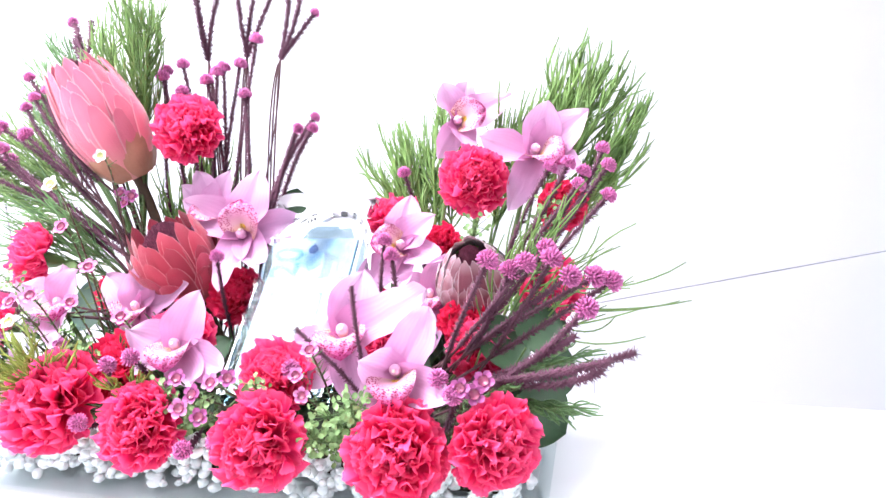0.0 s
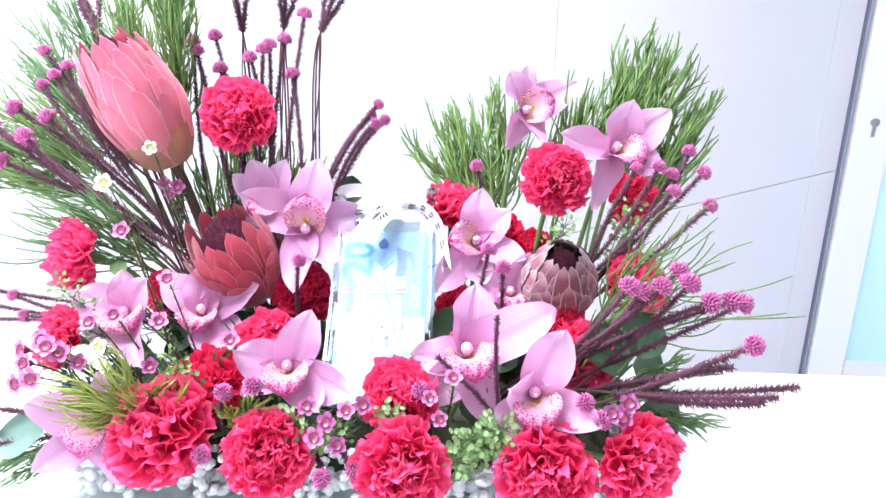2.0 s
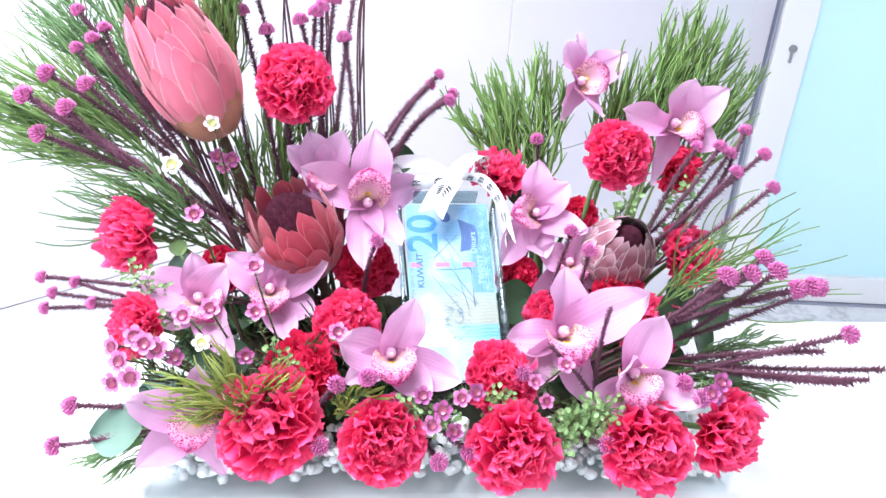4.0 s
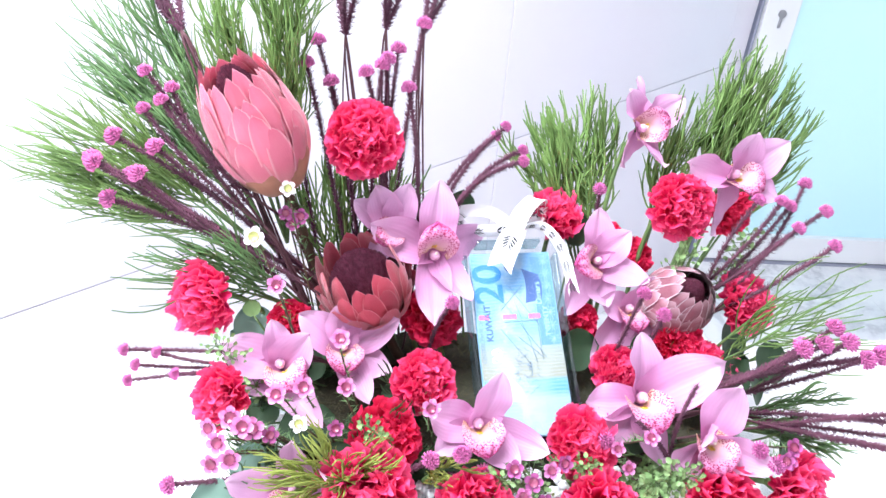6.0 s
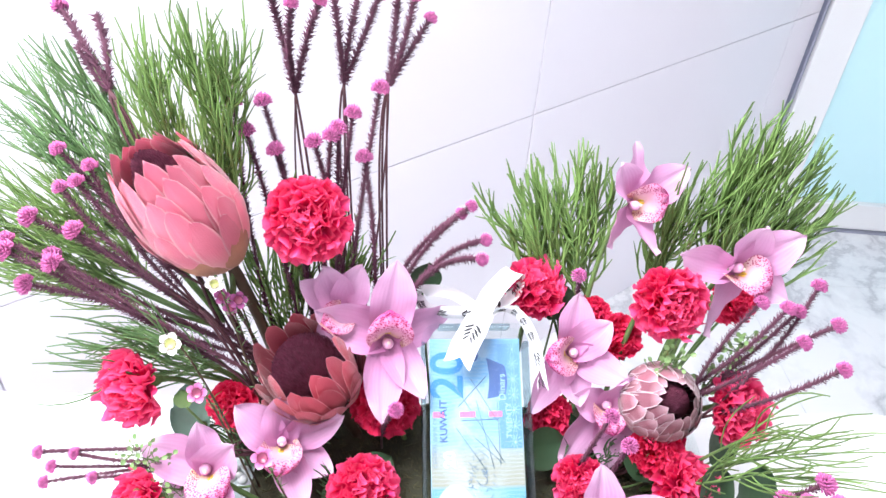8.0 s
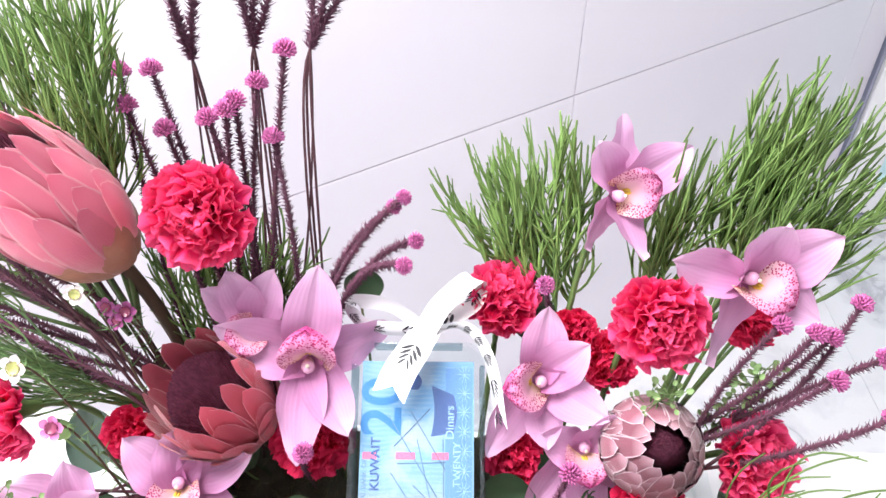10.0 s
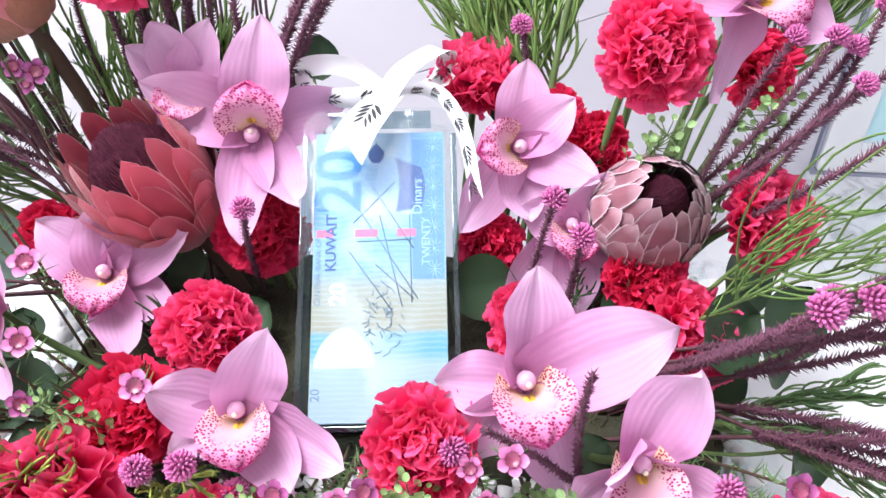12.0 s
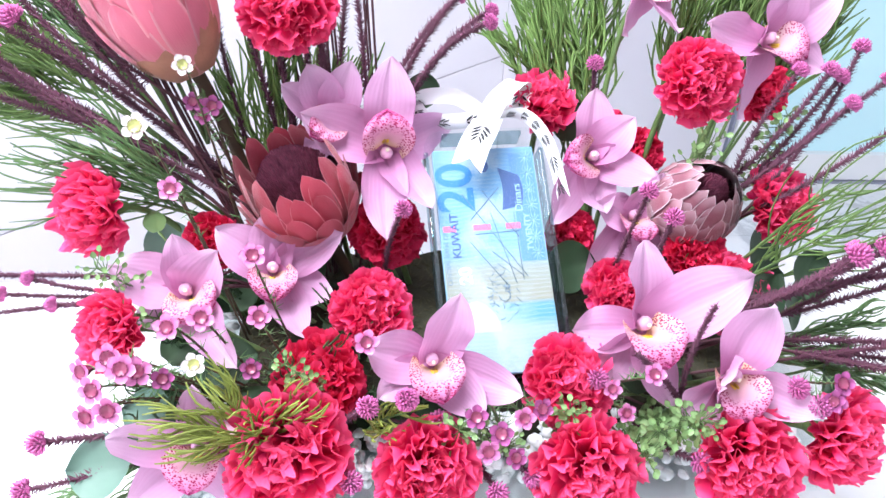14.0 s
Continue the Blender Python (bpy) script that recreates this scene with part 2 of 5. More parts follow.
# ---- mesh helpers ----
class Geo:
    """Gathers grids, tubes and cones into one mesh with a UV map."""

    def __init__(self):
        self.v, self.f, self.uv = [], [], []

    def grid(self, fn, nu, nv):
        o = len(self.v)
        us = [i / nu for i in range(nu + 1)]
        vs = [j / nv for j in range(nv + 1)]
        for b in vs:
            for a in us:
                self.v.append(tuple(fn(a, b)))
        for j in range(nv):
            for i in range(nu):
                q = o + j * (nu + 1) + i
                self.f.append((q, q + 1, q + nu + 2, q + nu + 1))
                self.uv += [(us[i], vs[j]), (us[i + 1], vs[j]), (us[i + 1], vs[j + 1]), (us[i], vs[j + 1])]

    def tube(self, pts, radii, sides=5, cap=True):
        o = len(self.v)
        n = len(pts)
        pts = [Vector(p) for p in pts]
        for k, p in enumerate(pts):
            d = (pts[min(k + 1, n - 1)] - pts[max(k - 1, 0)])
            d = d.normalized() if d.length > 1e-9 else Vector((0, 0, 1))
            s = d.cross(Vector((0.31, 0.22, 0.92)) if abs(d.z) < 0.9 else Vector((1, 0, 0))).normalized()
            w = d.cross(s)
            r = radii[k] if isinstance(radii, (list, tuple)) else radii
            for i in range(sides):
                a = 2 * math.pi * i / sides
                self.v.append(tuple(p + (s * math.cos(a) + w * math.sin(a)) * r))
        for k in range(n - 1):
            for i in range(sides):
                a, b = o + k * sides + i, o + k * sides + (i + 1) % sides
                self.f.append((a, b, b + sides, a + sides))
                self.uv += [(i / sides, k / n), ((i + 1) / sides, k / n), ((i + 1) / sides, (k + 1) / n), (i / sides, (k + 1) / n)]
        if cap:
            self.f.append(tuple(o + i for i in reversed(range(sides))))
            self.f.append(tuple(o + (n - 1) * sides + i for i in range(sides)))
            self.uv += [(0.5, 0)] * sides + [(0.5, 1)] * sides

    def spine(self, p, q, r):
        """A three-sided needle from p to its tip q."""
        p, q = Vector(p), Vector(q)
        d = (q - p).normalized()
        s = d.orthogonal().normalized()
        w = d.cross(s)
        o = len(self.v)
        for k in range(3):
            a = 2.094 * k
            self.v.append(tuple(p + (s * math.cos(a) + w * math.sin(a)) * r))
        self.v.append(tuple(q))
        for k in range(3):
            self.f.append((o + k, o + (k + 1) % 3, o + 3))
            self.uv += [(0.2, 0), (0.8, 0), (0.5, 1)]

    def ball(self, c, r, nu=10, nv=7, flat=1.0):
        c = Vector(c)
        self.grid(lambda a, b: c + Vector((r * math.cos(6.2832 * a) * math.sin(math.pi * b), r * math.sin(6.2832 * a) * math.sin(math.pi * b), -r * flat * math.cos(math.pi * b))), nu, nv)

    def box(self, lo, hi, bevel=0.0):
        bm = bmesh.new()
        bmesh.ops.create_cube(bm, size=1)
        for vert in bm.verts:
            vert.co = Vector([(lo[i] + hi[i]) / 2 + vert.co[i] * (hi[i] - lo[i]) for i in range(3)])
        if bevel:
            bmesh.ops.bevel(bm, geom=bm.edges[:], offset=bevel, segments=2, affect="EDGES", profile=0.6)
        o = len(self.v)
        bm.verts.index_update()
        self.v += [tuple(x.co) for x in bm.verts]
        for fc in bm.faces:
            self.f.append(tuple(o + x.index for x in fc.verts))
            self.uv += [(0.5, 0.5)] * len(fc.verts)
        bm.free()

    def mesh(self, name, mat, smooth=True):
        me = bpy.data.meshes.new(name)
        me.from_pydata(self.v, [], self.f)
        layer = me.uv_layers.new(name="UVMap")
        layer.data.foreach_set("uv", [c for p in self.uv for c in p])
        me.materials.append(mat)
        if smooth:
            me.polygons.foreach_set("use_smooth", [True] * len(me.polygons))
        me.update()
        return me


def thing(name, m, label, category, group="", kind=""):
    ob = new(name)
    ob.empty_display_size = 0.01
    ob.matrix_world = m
    return tagged(ob, label, category, group, kind)


def part(name, geo, mat, parent, label="", smooth=True):
    me = geo if isinstance(geo, bpy.types.Mesh) else geo.mesh(name, mat, smooth)
    ob = new(name, me)
    ob.parent = parent
    if label:
        ob["label"] = label
    return ob


def solid(name, geo, mat, label, category, group="", kind="", smooth=False, m=None):
    ob = new(name, geo.mesh(name, mat, smooth))
    if m is not None:
        ob.matrix_world = m
    return tagged(ob, label, category, group, kind)


def orient(loc, facing, up=(0, 0, 1)):
    z = Vector(facing).normalized()
    y = Vector(up)
    y = (y - z * y.dot(z)).normalized()
    x = y.cross(z)
    m = Matrix((x, y, z)).transposed().to_4x4()
    m.translation = Vector(loc)
    return m


def bez(a, b, c, n):
    a, b, c = Vector(a), Vector(b), Vector(c)
    return [a * (1 - t) ** 2 + b * 2 * t * (1 - t) + c * t * t for t in (i / n for i in range(n + 1))]


def rnd(a, b):
    return random.uniform(a, b)


# ---- the room ----
A, B = Vector((-0.017, 1.751, 0)), Vector((1.05, 2.6, 0))     # a tile joint's crossing and the corner beside the door
ALONG = (B - A).normalized()
JOINT = -0.18                                                  # height of the level tile joint
OUT = Vector((-ALONG.y, ALONG.x, 0))


def wall_slab(name, p, q, lo, hi, label, thick=0.12, hole=None, mat=None):
    """An upright wall from p to q; hole: (from, to, bottom, top) along it."""
    p, q = Vector((*p, 0)), Vector((*q, 0))
    d = (q - p)
    ln = d.length
    d.normalize()
    g = Geo()
    if hole:
        h0, h1, b, t = hole
        for x0, x1, z0, z1 in ((0, h0, lo, hi), (h1, ln, lo, hi), (h0, h1, lo, b), (h0, h1, t, hi)):
            g.box((x0, 0, z0), (x1, thick, z1))
    else:
        g.box((0, 0, lo), (ln, thick, hi))
    n = Vector((-d.y, d.x, 0))
    m = Matrix((d, n, Vector((0, 0, 1)))).transposed().to_4x4()
    m.translation = p
    return solid(name, g, mat or PLASTER, label, "wall", kind="structure", m=m)


W0 = A - ALONG * 3.1
wall_1 = wall_slab("wall_1", (W0 + OUT * 0.012)[:2], (B + OUT * 0.012)[:2], FLOOR, CEIL, "wall clad in large pale lilac-white tiles", mat=GROUT)
DOOR_D = Vector((0.997, -0.07, 0)).normalized()
D_END = B + DOOR_D * 1.15
P3 = D_END + DOOR_D * 1.2
wall_2 = wall_slab("wall_2", D_END[:2], P3[:2], FLOOR, CEIL, "plain white wall beside the door")
lintel = wall_slab("wall_3", B[:2], D_END[:2], FLOOR + 2.16, CEIL, "plain white wall above the door")
wall_slab("wall_4", P3[:2], (P3.x, -2.5), FLOOR, CEIL, "plain white side wall")
# Unseen closing walls; their window openings are assumed, to let daylight in.
wall_slab("wall_5", (P3.x, -2.5), (W0.x, -2.5), FLOOR, CEIL, "unseen plain white wall with an assumed window opening", hole=(0.9, 3.7, FLOOR + 0.9, FLOOR + 2.7))
wall_slab("wall_6", (W0.x, -2.5), W0[:2], FLOOR, CEIL, "unseen plain white wall with an assumed window opening", hole=(0.3, 1.75, FLOOR + 0.9, FLOOR + 2.6))
g = Geo()
g.box((W0.x - 0.3, -2.8, CEIL), (P3.x + 0.3, 3.1, CEIL + 0.1))
solid("ceiling", g, PLASTER, "plain white painted ceiling", "ceiling", kind="structure")
g = Geo()
g.box((W0.x - 0.3, -2.8, FLOOR - 0.08), (P3.x + 0.3, 3.1, FLOOR - 0.006))
floor = solid("floor", g, GROUT, "polished white marble floor with grey veins", "floor", kind="structure")

# the door: a white aluminium leaf with a frosted pane, standing at an angle to the tiled wall
door = thing("door_1", Matrix.Translation(Vector((B.x, B.y, FLOOR))) @ Matrix.Rotation(math.atan2(DOOR_D.y, DOOR_D.x), 4, "Z"),
             "white aluminium door with a frosted pale blue glass pane", "door", kind="structure")
DW, DH = 1.15, 2.15
g = Geo()
g.box((0.010, 0.0, 0.002), (0.019, 0.05, DH))
part("gap_seal", g, SEAL, door, "dark grey rubber seal", False)
for x0, x1 in ((0.022, 0.145), (DW - 0.145, DW - 0.01)):
    g = Geo()
    g.box((x0, -0.02, 0.012), (x1, 0.045, DH), 0.004)
    part("stile", g, DOOR_WHITE, door, smooth=False)
for z0, z1 in ((0.012, 0.128), (DH - 0.13, DH)):
    g = Geo()
    g.box((0.146, -0.019, z0), (DW - 0.146, 0.044, z1), 0.004)
    part("rail", g, DOOR_WHITE, door, smooth=False)
g = Geo()
g.box((0.14, 0.008, 0.12), (DW - 0.14, 0.014, DH - 0.125))
part("pane", g, FROSTED, door, "frosted pale blue glass", False)
g = Geo()
g.box((0.0, -0.03, 0.0), (DW, 0.06, 0.008))
part("threshold", g, SEAL, door, "dark threshold strip", False)
g = Geo()
g.tube([(0.083, -0.019, 1.035), (0.083, -0.028, 1.035)], 0.014, 16)
g.box((0.078, -0.026, 0.985), (0.088, -0.019, 1.03), 0.002)
part("lock", g, STEEL, door, "steel lock cylinder", False)
g = Geo()
g.box((0.058, -0.026, 1.25), (0.088, -0.02, 1.38), 0.003)
g.tube(bez((0.073, -0.022, 1.315), (0.073, -0.075, 1.315), (0.09, -0.075, 1.315), 6) + [Vector((0.21, -0.075, 1.315))], 0.010, 10)
part("handle", g, DOOR_WHITE, door, "white lever handle")

# ---- the table ----
table = thing("table", Matrix.Translation((-0.28, 0.33, FLOOR)), "plain white table under the flower arrangement", "table")
g = Geo()
g.box((-0.85, -0.42, TOP - FLOOR - 0.035), (0.85, 0.345, TOP - FLOOR), 0.004)
part("tabletop", g, TABLE, table, smooth=False)
for sx in (-0.79, 0.79):
    for sy in (-0.36, 0.285):
        g = Geo()
        g.box((sx - 0.025, sy - 0.025, 0), (sx + 0.025, sy + 0.025, TOP - FLOOR - 0.035), 0.003)
        part("leg", g, TABLE, table, smooth=False)

# ---- the tray with its pebbles and foam ----
TX0, TX1, TY0, TY1, RIM = -0.475, -0.035, 0.420, 0.640, 0.083
tray = thing("tray", Matrix.Translation((0, 0, TOP)), "clear acrylic tray filled with white pebbles and foam", "tray")
H = RIM - TOP
g = Geo()
g.box((TX0, TY0, 0.0), (TX1, TY1, 0.004), 0.001)
part("base", g, ACRYLIC, tray, smooth=False)
for x0, x1, y0, y1 in ((TX0, TX1, TY0, TY0 + 0.004), (TX0, TX1, TY1 - 0.004, TY1), (TX0, TX0 + 0.004, TY0 + 0.0042, TY1 - 0.0042), (TX1 - 0.004, TX1, TY0 + 0.0042, TY1 - 0.0042)):
    g = Geo()
    g.box((x0, y0, 0.0042), (x1, y1, H), 0.0008)
    part("side_wall", g, ACRYLIC, tray, smooth=False)


def foam_height(x, y):
    return 0.049 + 0.006 * noise.noise(Vector((x * 30, y * 30, 0))) + 0.003 * noise.noise(Vector((x * 120, y * 120, 3)))


FX0, FX1, FY0, FY1 = -0.43, -0.062, 0.470, 0.633
foam = thing("floral_foam", Matrix.Translation((0, 0, TOP + 0.0045)), "dark floral foam covered with brown-green moss", "foam")
g = Geo()
g.grid(lambda a, b: (FX0 + (FX1 - FX0) * a, FY0 + (FY1 - FY0) * b, foam_height(a, b) if 0 < a < 1 and 0 < b < 1 else 0.0), 60, 30)
part("block", g, MOSS, foam)
g = Geo()
for k in range(3600):
    x, y = rnd(FX0 + 0.005, FX1 - 0.005), rnd(FY0 + 0.005, FY1 - 0.005)
    p = Vector((x, y, foam_height((x - FX0) / (FX1 - FX0), (y - FY0) / (FY1 - FY0)) - 0.001))
    g.spine(p, p + Vector((rnd(-1, 1), rnd(-1, 1), rnd(0.1, 0.8))) * 0.010, 0.0005)
part("moss", g, simple("moss_fibre", (0.03, 0.032, 0.012), (0.10, 0.085, 0.04), 0.9, 90), foam, "brown-green moss fibres")


def pebble_mesh(seed):
    g = Geo()
    ax = (rnd(0.8, 1.25), rnd(0.75, 1.1), rnd(0.55, 0.8))

    def f(a, b):
        d = Vector((math.cos(6.2832 * a) * math.sin(math.pi * b), math.sin(6.2832 * a) * math.sin(math.pi * b), -math.cos(math.pi * b)))
        r = 0.0058 * (1 + 0.28 * noise.noise(d * 1.3 + Vector((seed * 7, 0, 0))))
        return (d.x * r * ax[0], d.y * r * ax[1], d.z * r * ax[2])
    g.grid(f, 8, 5)
    return g.mesh("pebble", PEBBLE)


PEB = [pebble_mesh(k) for k in range(7)]
pebbles = thing("pebble_bed", Matrix.Translation((0, 0, TOP)), "loose bed of small white polished pebbles", "pebbles")
spots = []
for layer in range(5):
    for k in range(640):
        x, y = rnd(TX0 + 0.011, TX1 - 0.011), rnd(TY0 + 0.011, TY1 - 0.011)
        if FX0 - 0.004 < x < FX1 + 0.004 and FY0 - 0.004 < y < FY1 + 0.006 or y > 0.55 and layer < 3:
            continue
        spots.append((y - layer * 0.004, k % 7, Matrix.LocRotScale((x, y, 0.0098 + layer * 0.0068 + rnd(-0.001, 0.001)), Euler((rnd(0, 0.6), rnd(0, 0.6), rnd(0, 6.3))), Vector((1, 1, 1)) * rnd(0.60, 1.0))))
spots.sort(key=lambda q: q[0])
for y, k, m in spots[:300]:
    ob = new("pebble", PEB[k])
    ob.parent = pebbles
    ob.matrix_local = m
g = Geo()
for y, k, m in spots[300:]:
    o = len(g.v)
    g.v += [tuple(m @ v.co) for v in PEB[k].vertices]
    for f in PEB[k].polygons:
        g.f.append(tuple(o + i for i in f.vertices))
        g.uv += [(0.5, 0.5)] * len(f.vertices)
tagged(part("pebble_fill", g, PEBBLE, pebbles), kind="stuff")

# ---- the acrylic box with banknotes ----
BX = Vector((0.998, 0.045, 0.01)).normalized()
BY = Vector((0.005, 0.81, 0.587))
BN = BX.cross(BY).normalized()
BY = BN.cross(BX)
boxm = Matrix((BX, BY, BN)).transposed().to_4x4()
BOX_BASE = Vector((-0.2430, 0.4815, 0.0965))
boxm.translation = BOX_BASE
BW, BH, BD = 0.0425, 0.175, 0.024


def rounded_shell(w, h, d, r, g, z0=0.0):
    """A slab with rounded upper corners, as one closed mesh."""
    prof = [(-w, 0), (w, 0)]
    for k in range(7):
        a = math.pi / 2 * k / 6
        prof.append((w - r + r * math.cos(a), h - r + r * math.sin(a)))
    for k in range(7):
        a = math.pi / 2 + math.pi / 2 * k / 6
        prof.append((-w + r + r * math.cos(a), h - r + r * math.sin(a)))
    o, n = len(g.v), len(prof)
    for z in (z0, z0 + d):
        g.v += [(x, y, z) for x, y in prof]
    g.f.append(tuple(o + i for i in reversed(range(n))))
    g.f.append(tuple(o + n + i for i in range(n)))
    g.uv += [(0, 0)] * (2 * n)
    for i in range(n):
        j = (i + 1) % n
        g.f.append((o + i, o + j, o + n + j, o + n + i))
        g.uv += [(0, 0)] * 4


money_box = thing("money_box", boxm, "clear acrylic box standing tilted with banknotes inside", "box")
g = Geo()
rounded_shell(BW, BH, 0.0035, 0.013, g, BD - 0.0035)
part("front_panel", g, ACRYLIC, money_box, "clear acrylic panel", False)
g = Geo()
rounded_shell(BW, BH, 0.003, 0.013, g, 0)
part("back_panel", g, ACRYLIC, money_box, "clear acrylic panel", False)
for x0, x1, y0, y1 in ((-BW, -BW + 0.003, 0.0, BH - 0.014), (BW - 0.003, BW, 0.0, BH - 0.014), (-BW + 0.0032, BW - 0.0032, 0.0, 0.003), (-BW + 0.014, BW - 0.014, BH - 0.003, BH)):
    g = Geo()
    g.box((x0, y0, 0.0032), (x1, y1, BD - 0.0037), 0.0006)
    part("edge_strip", g, ACRYLIC_EDGE, money_box, smooth=False)


# ---- banknotes ----
def note_material():
    """Paper: pale blue and cream bands across the note with fine lines."""
    n = Nodes("banknote_paper", 0.6)
    u, v = n.uv()
    band = n.ramp(v, (0.0, (0.30, 0.38, 0.44)), (0.18, (0.28, 0.38, 0.45)), (0.225, (0.10, 0.30, 0.42)), (0.28, (0.13, 0.31, 0.40)), (0.30, (0.29, 0.28, 0.22)), (0.44, (0.29, 0.31, 0.28)), (0.50, (0.19, 0.33, 0.47)), (0.66, (0.17, 0.34, 0.54)), (1.0, (0.14, 0.30, 0.52)))
    rays = n.math("SINE", n.math("MULTIPLY", n.math("ADD", v, n.math("MULTIPLY", n.noise(30, 4), 0.05)), 340.0))
    c = n.mix(n.math("MULTIPLY", n.math("MAXIMUM", rays, 0.0), 0.22), band, (0.42, 0.50, 0.56))
    blot = n.ramp(n.noise(45, 4), (0.46, 0.0), (0.58, 1.0))
    side = n.math("SUBTRACT", 1.0, n.math("MULTIPLY", n.math("ABSOLUTE", n.math("SUBTRACT", u, 0.45)), 2.4))
    c = n.mix(n.math("MULTIPLY", n.math("MULTIPLY", blot, 0.7), n.math("MAXIMUM", side, 0.0)), c, (0.44, 0.50, 0.54))
    n.colour(c)
    return n.mat


def ink(name, c, rough=0.6):
    n = Nodes(name, rough)
    n.colour(n.mix(n.noise(500, 3), c, tuple(min(1, k * 1.35 + 0.02) for k in c)))
    return n.mat


NOTE = note_material()
INK_BLUE = ink("blue_ink", (0.025, 0.15, 0.36))
INK_DEEP = ink("deep_blue_ink", (0.04, 0.08, 0.22))
INK_GREY = ink("grey_blue_ink", (0.10, 0.16, 0.24))
INK_RED = ink("red_ink", (0.70, 0.12, 0.22))
INK_WHITE = ink("white_ink", (0.62, 0.68, 0.72))
INK_PALE = ink("pale_blue_ink", (0.30, 0.46, 0.60))
NOTE_W, NOTE_H = 0.0350, 0.150
NZ = BD - 0.0075
stack = thing("banknotes", boxm @ Matrix.Translation((0.0, 0.0045, 0.0)) @ Matrix.Diagonal((1.02, 1.06, 1.0, 1.0)), "stack of blue twenty-dinar banknotes behind acrylic", "banknote")
for k in range(6):
    g = Geo()
    g.box((-NOTE_W + rnd(-0.0004, 0.0004), rnd(-0.0004, 0.0004), NZ - 0.0074 + k * 0.0011), (NOTE_W, NOTE_H, NZ - 0.0074 + k * 0.0011 + 0.0008))
    part("note", g, INK_PALE, stack, smooth=False)
g = Geo()
g.grid(lambda a, b: (-NOTE_W + 2 * NOTE_W * a, NOTE_H * b, NZ - 0.0004), 4, 8)
face = part("note_face", g, NOTE, stack, "printed blue face of the top banknote")
top_z = NZ - 0.0002


def text_part(words, size, at, mat, parent, turn=90.0, name="lettering", bold=0.0):
    cu = bpy.data.curves.new(name, "FONT")
    cu.body, cu.size, cu.align_x, cu.align_y, cu.offset, cu.extrude = words, size, "LEFT", "BOTTOM", bold, 0.00005
    ob = bpy.data.objects.new(name, cu)
    scene.collection.objects.link(ob)
    me = bpy.data.meshes.new_from_object(ob.evaluated_get(bpy.context.evaluated_depsgraph_get()))
    bpy.data.objects.remove(ob)
    me.materials.clear()
    me.materials.append(mat)
    o = new(name, me)
    o.parent = parent
    o.matrix_local = Matrix.Translation(at) @ Matrix.Rotation(radians(turn), 4, "Z")
    return o


g = Geo()
g.grid(lambda a, b: (0.0175 + 0.0165 * a, 0.070 + 0.076 * b, top_z - 0.0001), 3, 6)
part("side_panel", g, ink("mid_blue_ink", (0.09, 0.20, 0.42)), stack, "mid blue printed panel", False)
text_part("20", 0.035, (-0.0036, 0.1055, top_z), INK_BLUE, stack, bold=0.0006)
text_part("KUWAIT", 0.0078, (-0.0214, 0.0745, top_z), INK_DEEP, stack, bold=0.00015)
text_part("CENTRAL BANK OF", 0.0040, (-0.0300, 0.057, top_z), INK_GREY, stack)
text_part("20", 0.0115, (-0.0154, 0.0570, top_z), INK_WHITE, stack, bold=0.0003)
text_part("TWENTY", 0.0062, (0.0278, 0.0770, top_z), INK_PALE, stack)
text_part("Dinars", 0.0074, (0.0240, 0.1040, top_z), INK_PALE, stack)
text_part("20", 0.0065, (-0.0285, 0.010, top_z), INK_GREY, stack)
# sailing ship: hull, masts, sails and rigging turned along the note
g = Geo()
g.grid(lambda a, b: (0.0085 + 0.014 * b + 0.002 * math.sin(3.14 * a), 0.108 + 0.022 * a + 0.008 * (1 - b) * (a - 0.3), top_z - 0.00005), 8, 3)
part("ship_hull", g, INK_DEEP, stack, smooth=False)
g = Geo()
g.grid(lambda a, b: (-0.033 + 0.031 * a, 0.026 * (1 - b) + b * (0.030 + 0.016 * math.sin(3.14 * a) ** 0.7), top_z - 0.00012), 14, 2)
part("white_dome", g, ink("pale_paper_ink", (0.36, 0.44, 0.48)), stack, "pale printed dome", False)
g = Geo()
for k in range(44):
    a = 0.42 * k
    r = 0.003 + 0.0004 * k
    p = Vector((0.002 + r * 0.6 * math.cos(a), 0.052 + r * math.sin(a) * 0.9, top_z))
    q = p + Vector((0.004 * math.sin(a * 1.7), 0.004 * math.cos(a * 2.3), 0))
    g.tube([p, (p + q) / 2 + Vector((0.0008, -0.0006, 0)), q], 0.00022, 4)
part("fine_engraving", g, INK_GREY, stack, "fine grey engraved lines")
g = Geo()
for x0, y0, x1, y1 in ((-0.018, 0.118, 0.020, 0.060), (-0.012, 0.090, 0.018, 0.091), (-0.004, 0.120, 0.018, 0.086), (-0.016, 0.085, 0.006, 0.055), (0.016, 0.104, 0.017, 0.058), (-0.002, 0.078, 0.018, 0.060), (-0.014, 0.100, 0.008, 0.122), (0.0, 0.104, 0.012, 0.056)):
    g.tube([(x0, y0, top_z), (x1, y1, top_z)], 0.00028, 4)
part("rigging", g, INK_GREY, stack)
for x0, y0, w in ((-0.007, 0.0925, 0.0085), (0.0144, 0.0925, 0.0072), (-0.0290, 0.0925, 0.0062)):
    g = Geo()
    g.grid(lambda a, b: (x0 + w * (a - 0.5) * 1.4, y0 + 0.004 * b, top_z), 2, 2)
    part("red_mark", g, INK_RED, stack, smooth=False)
g = Geo()
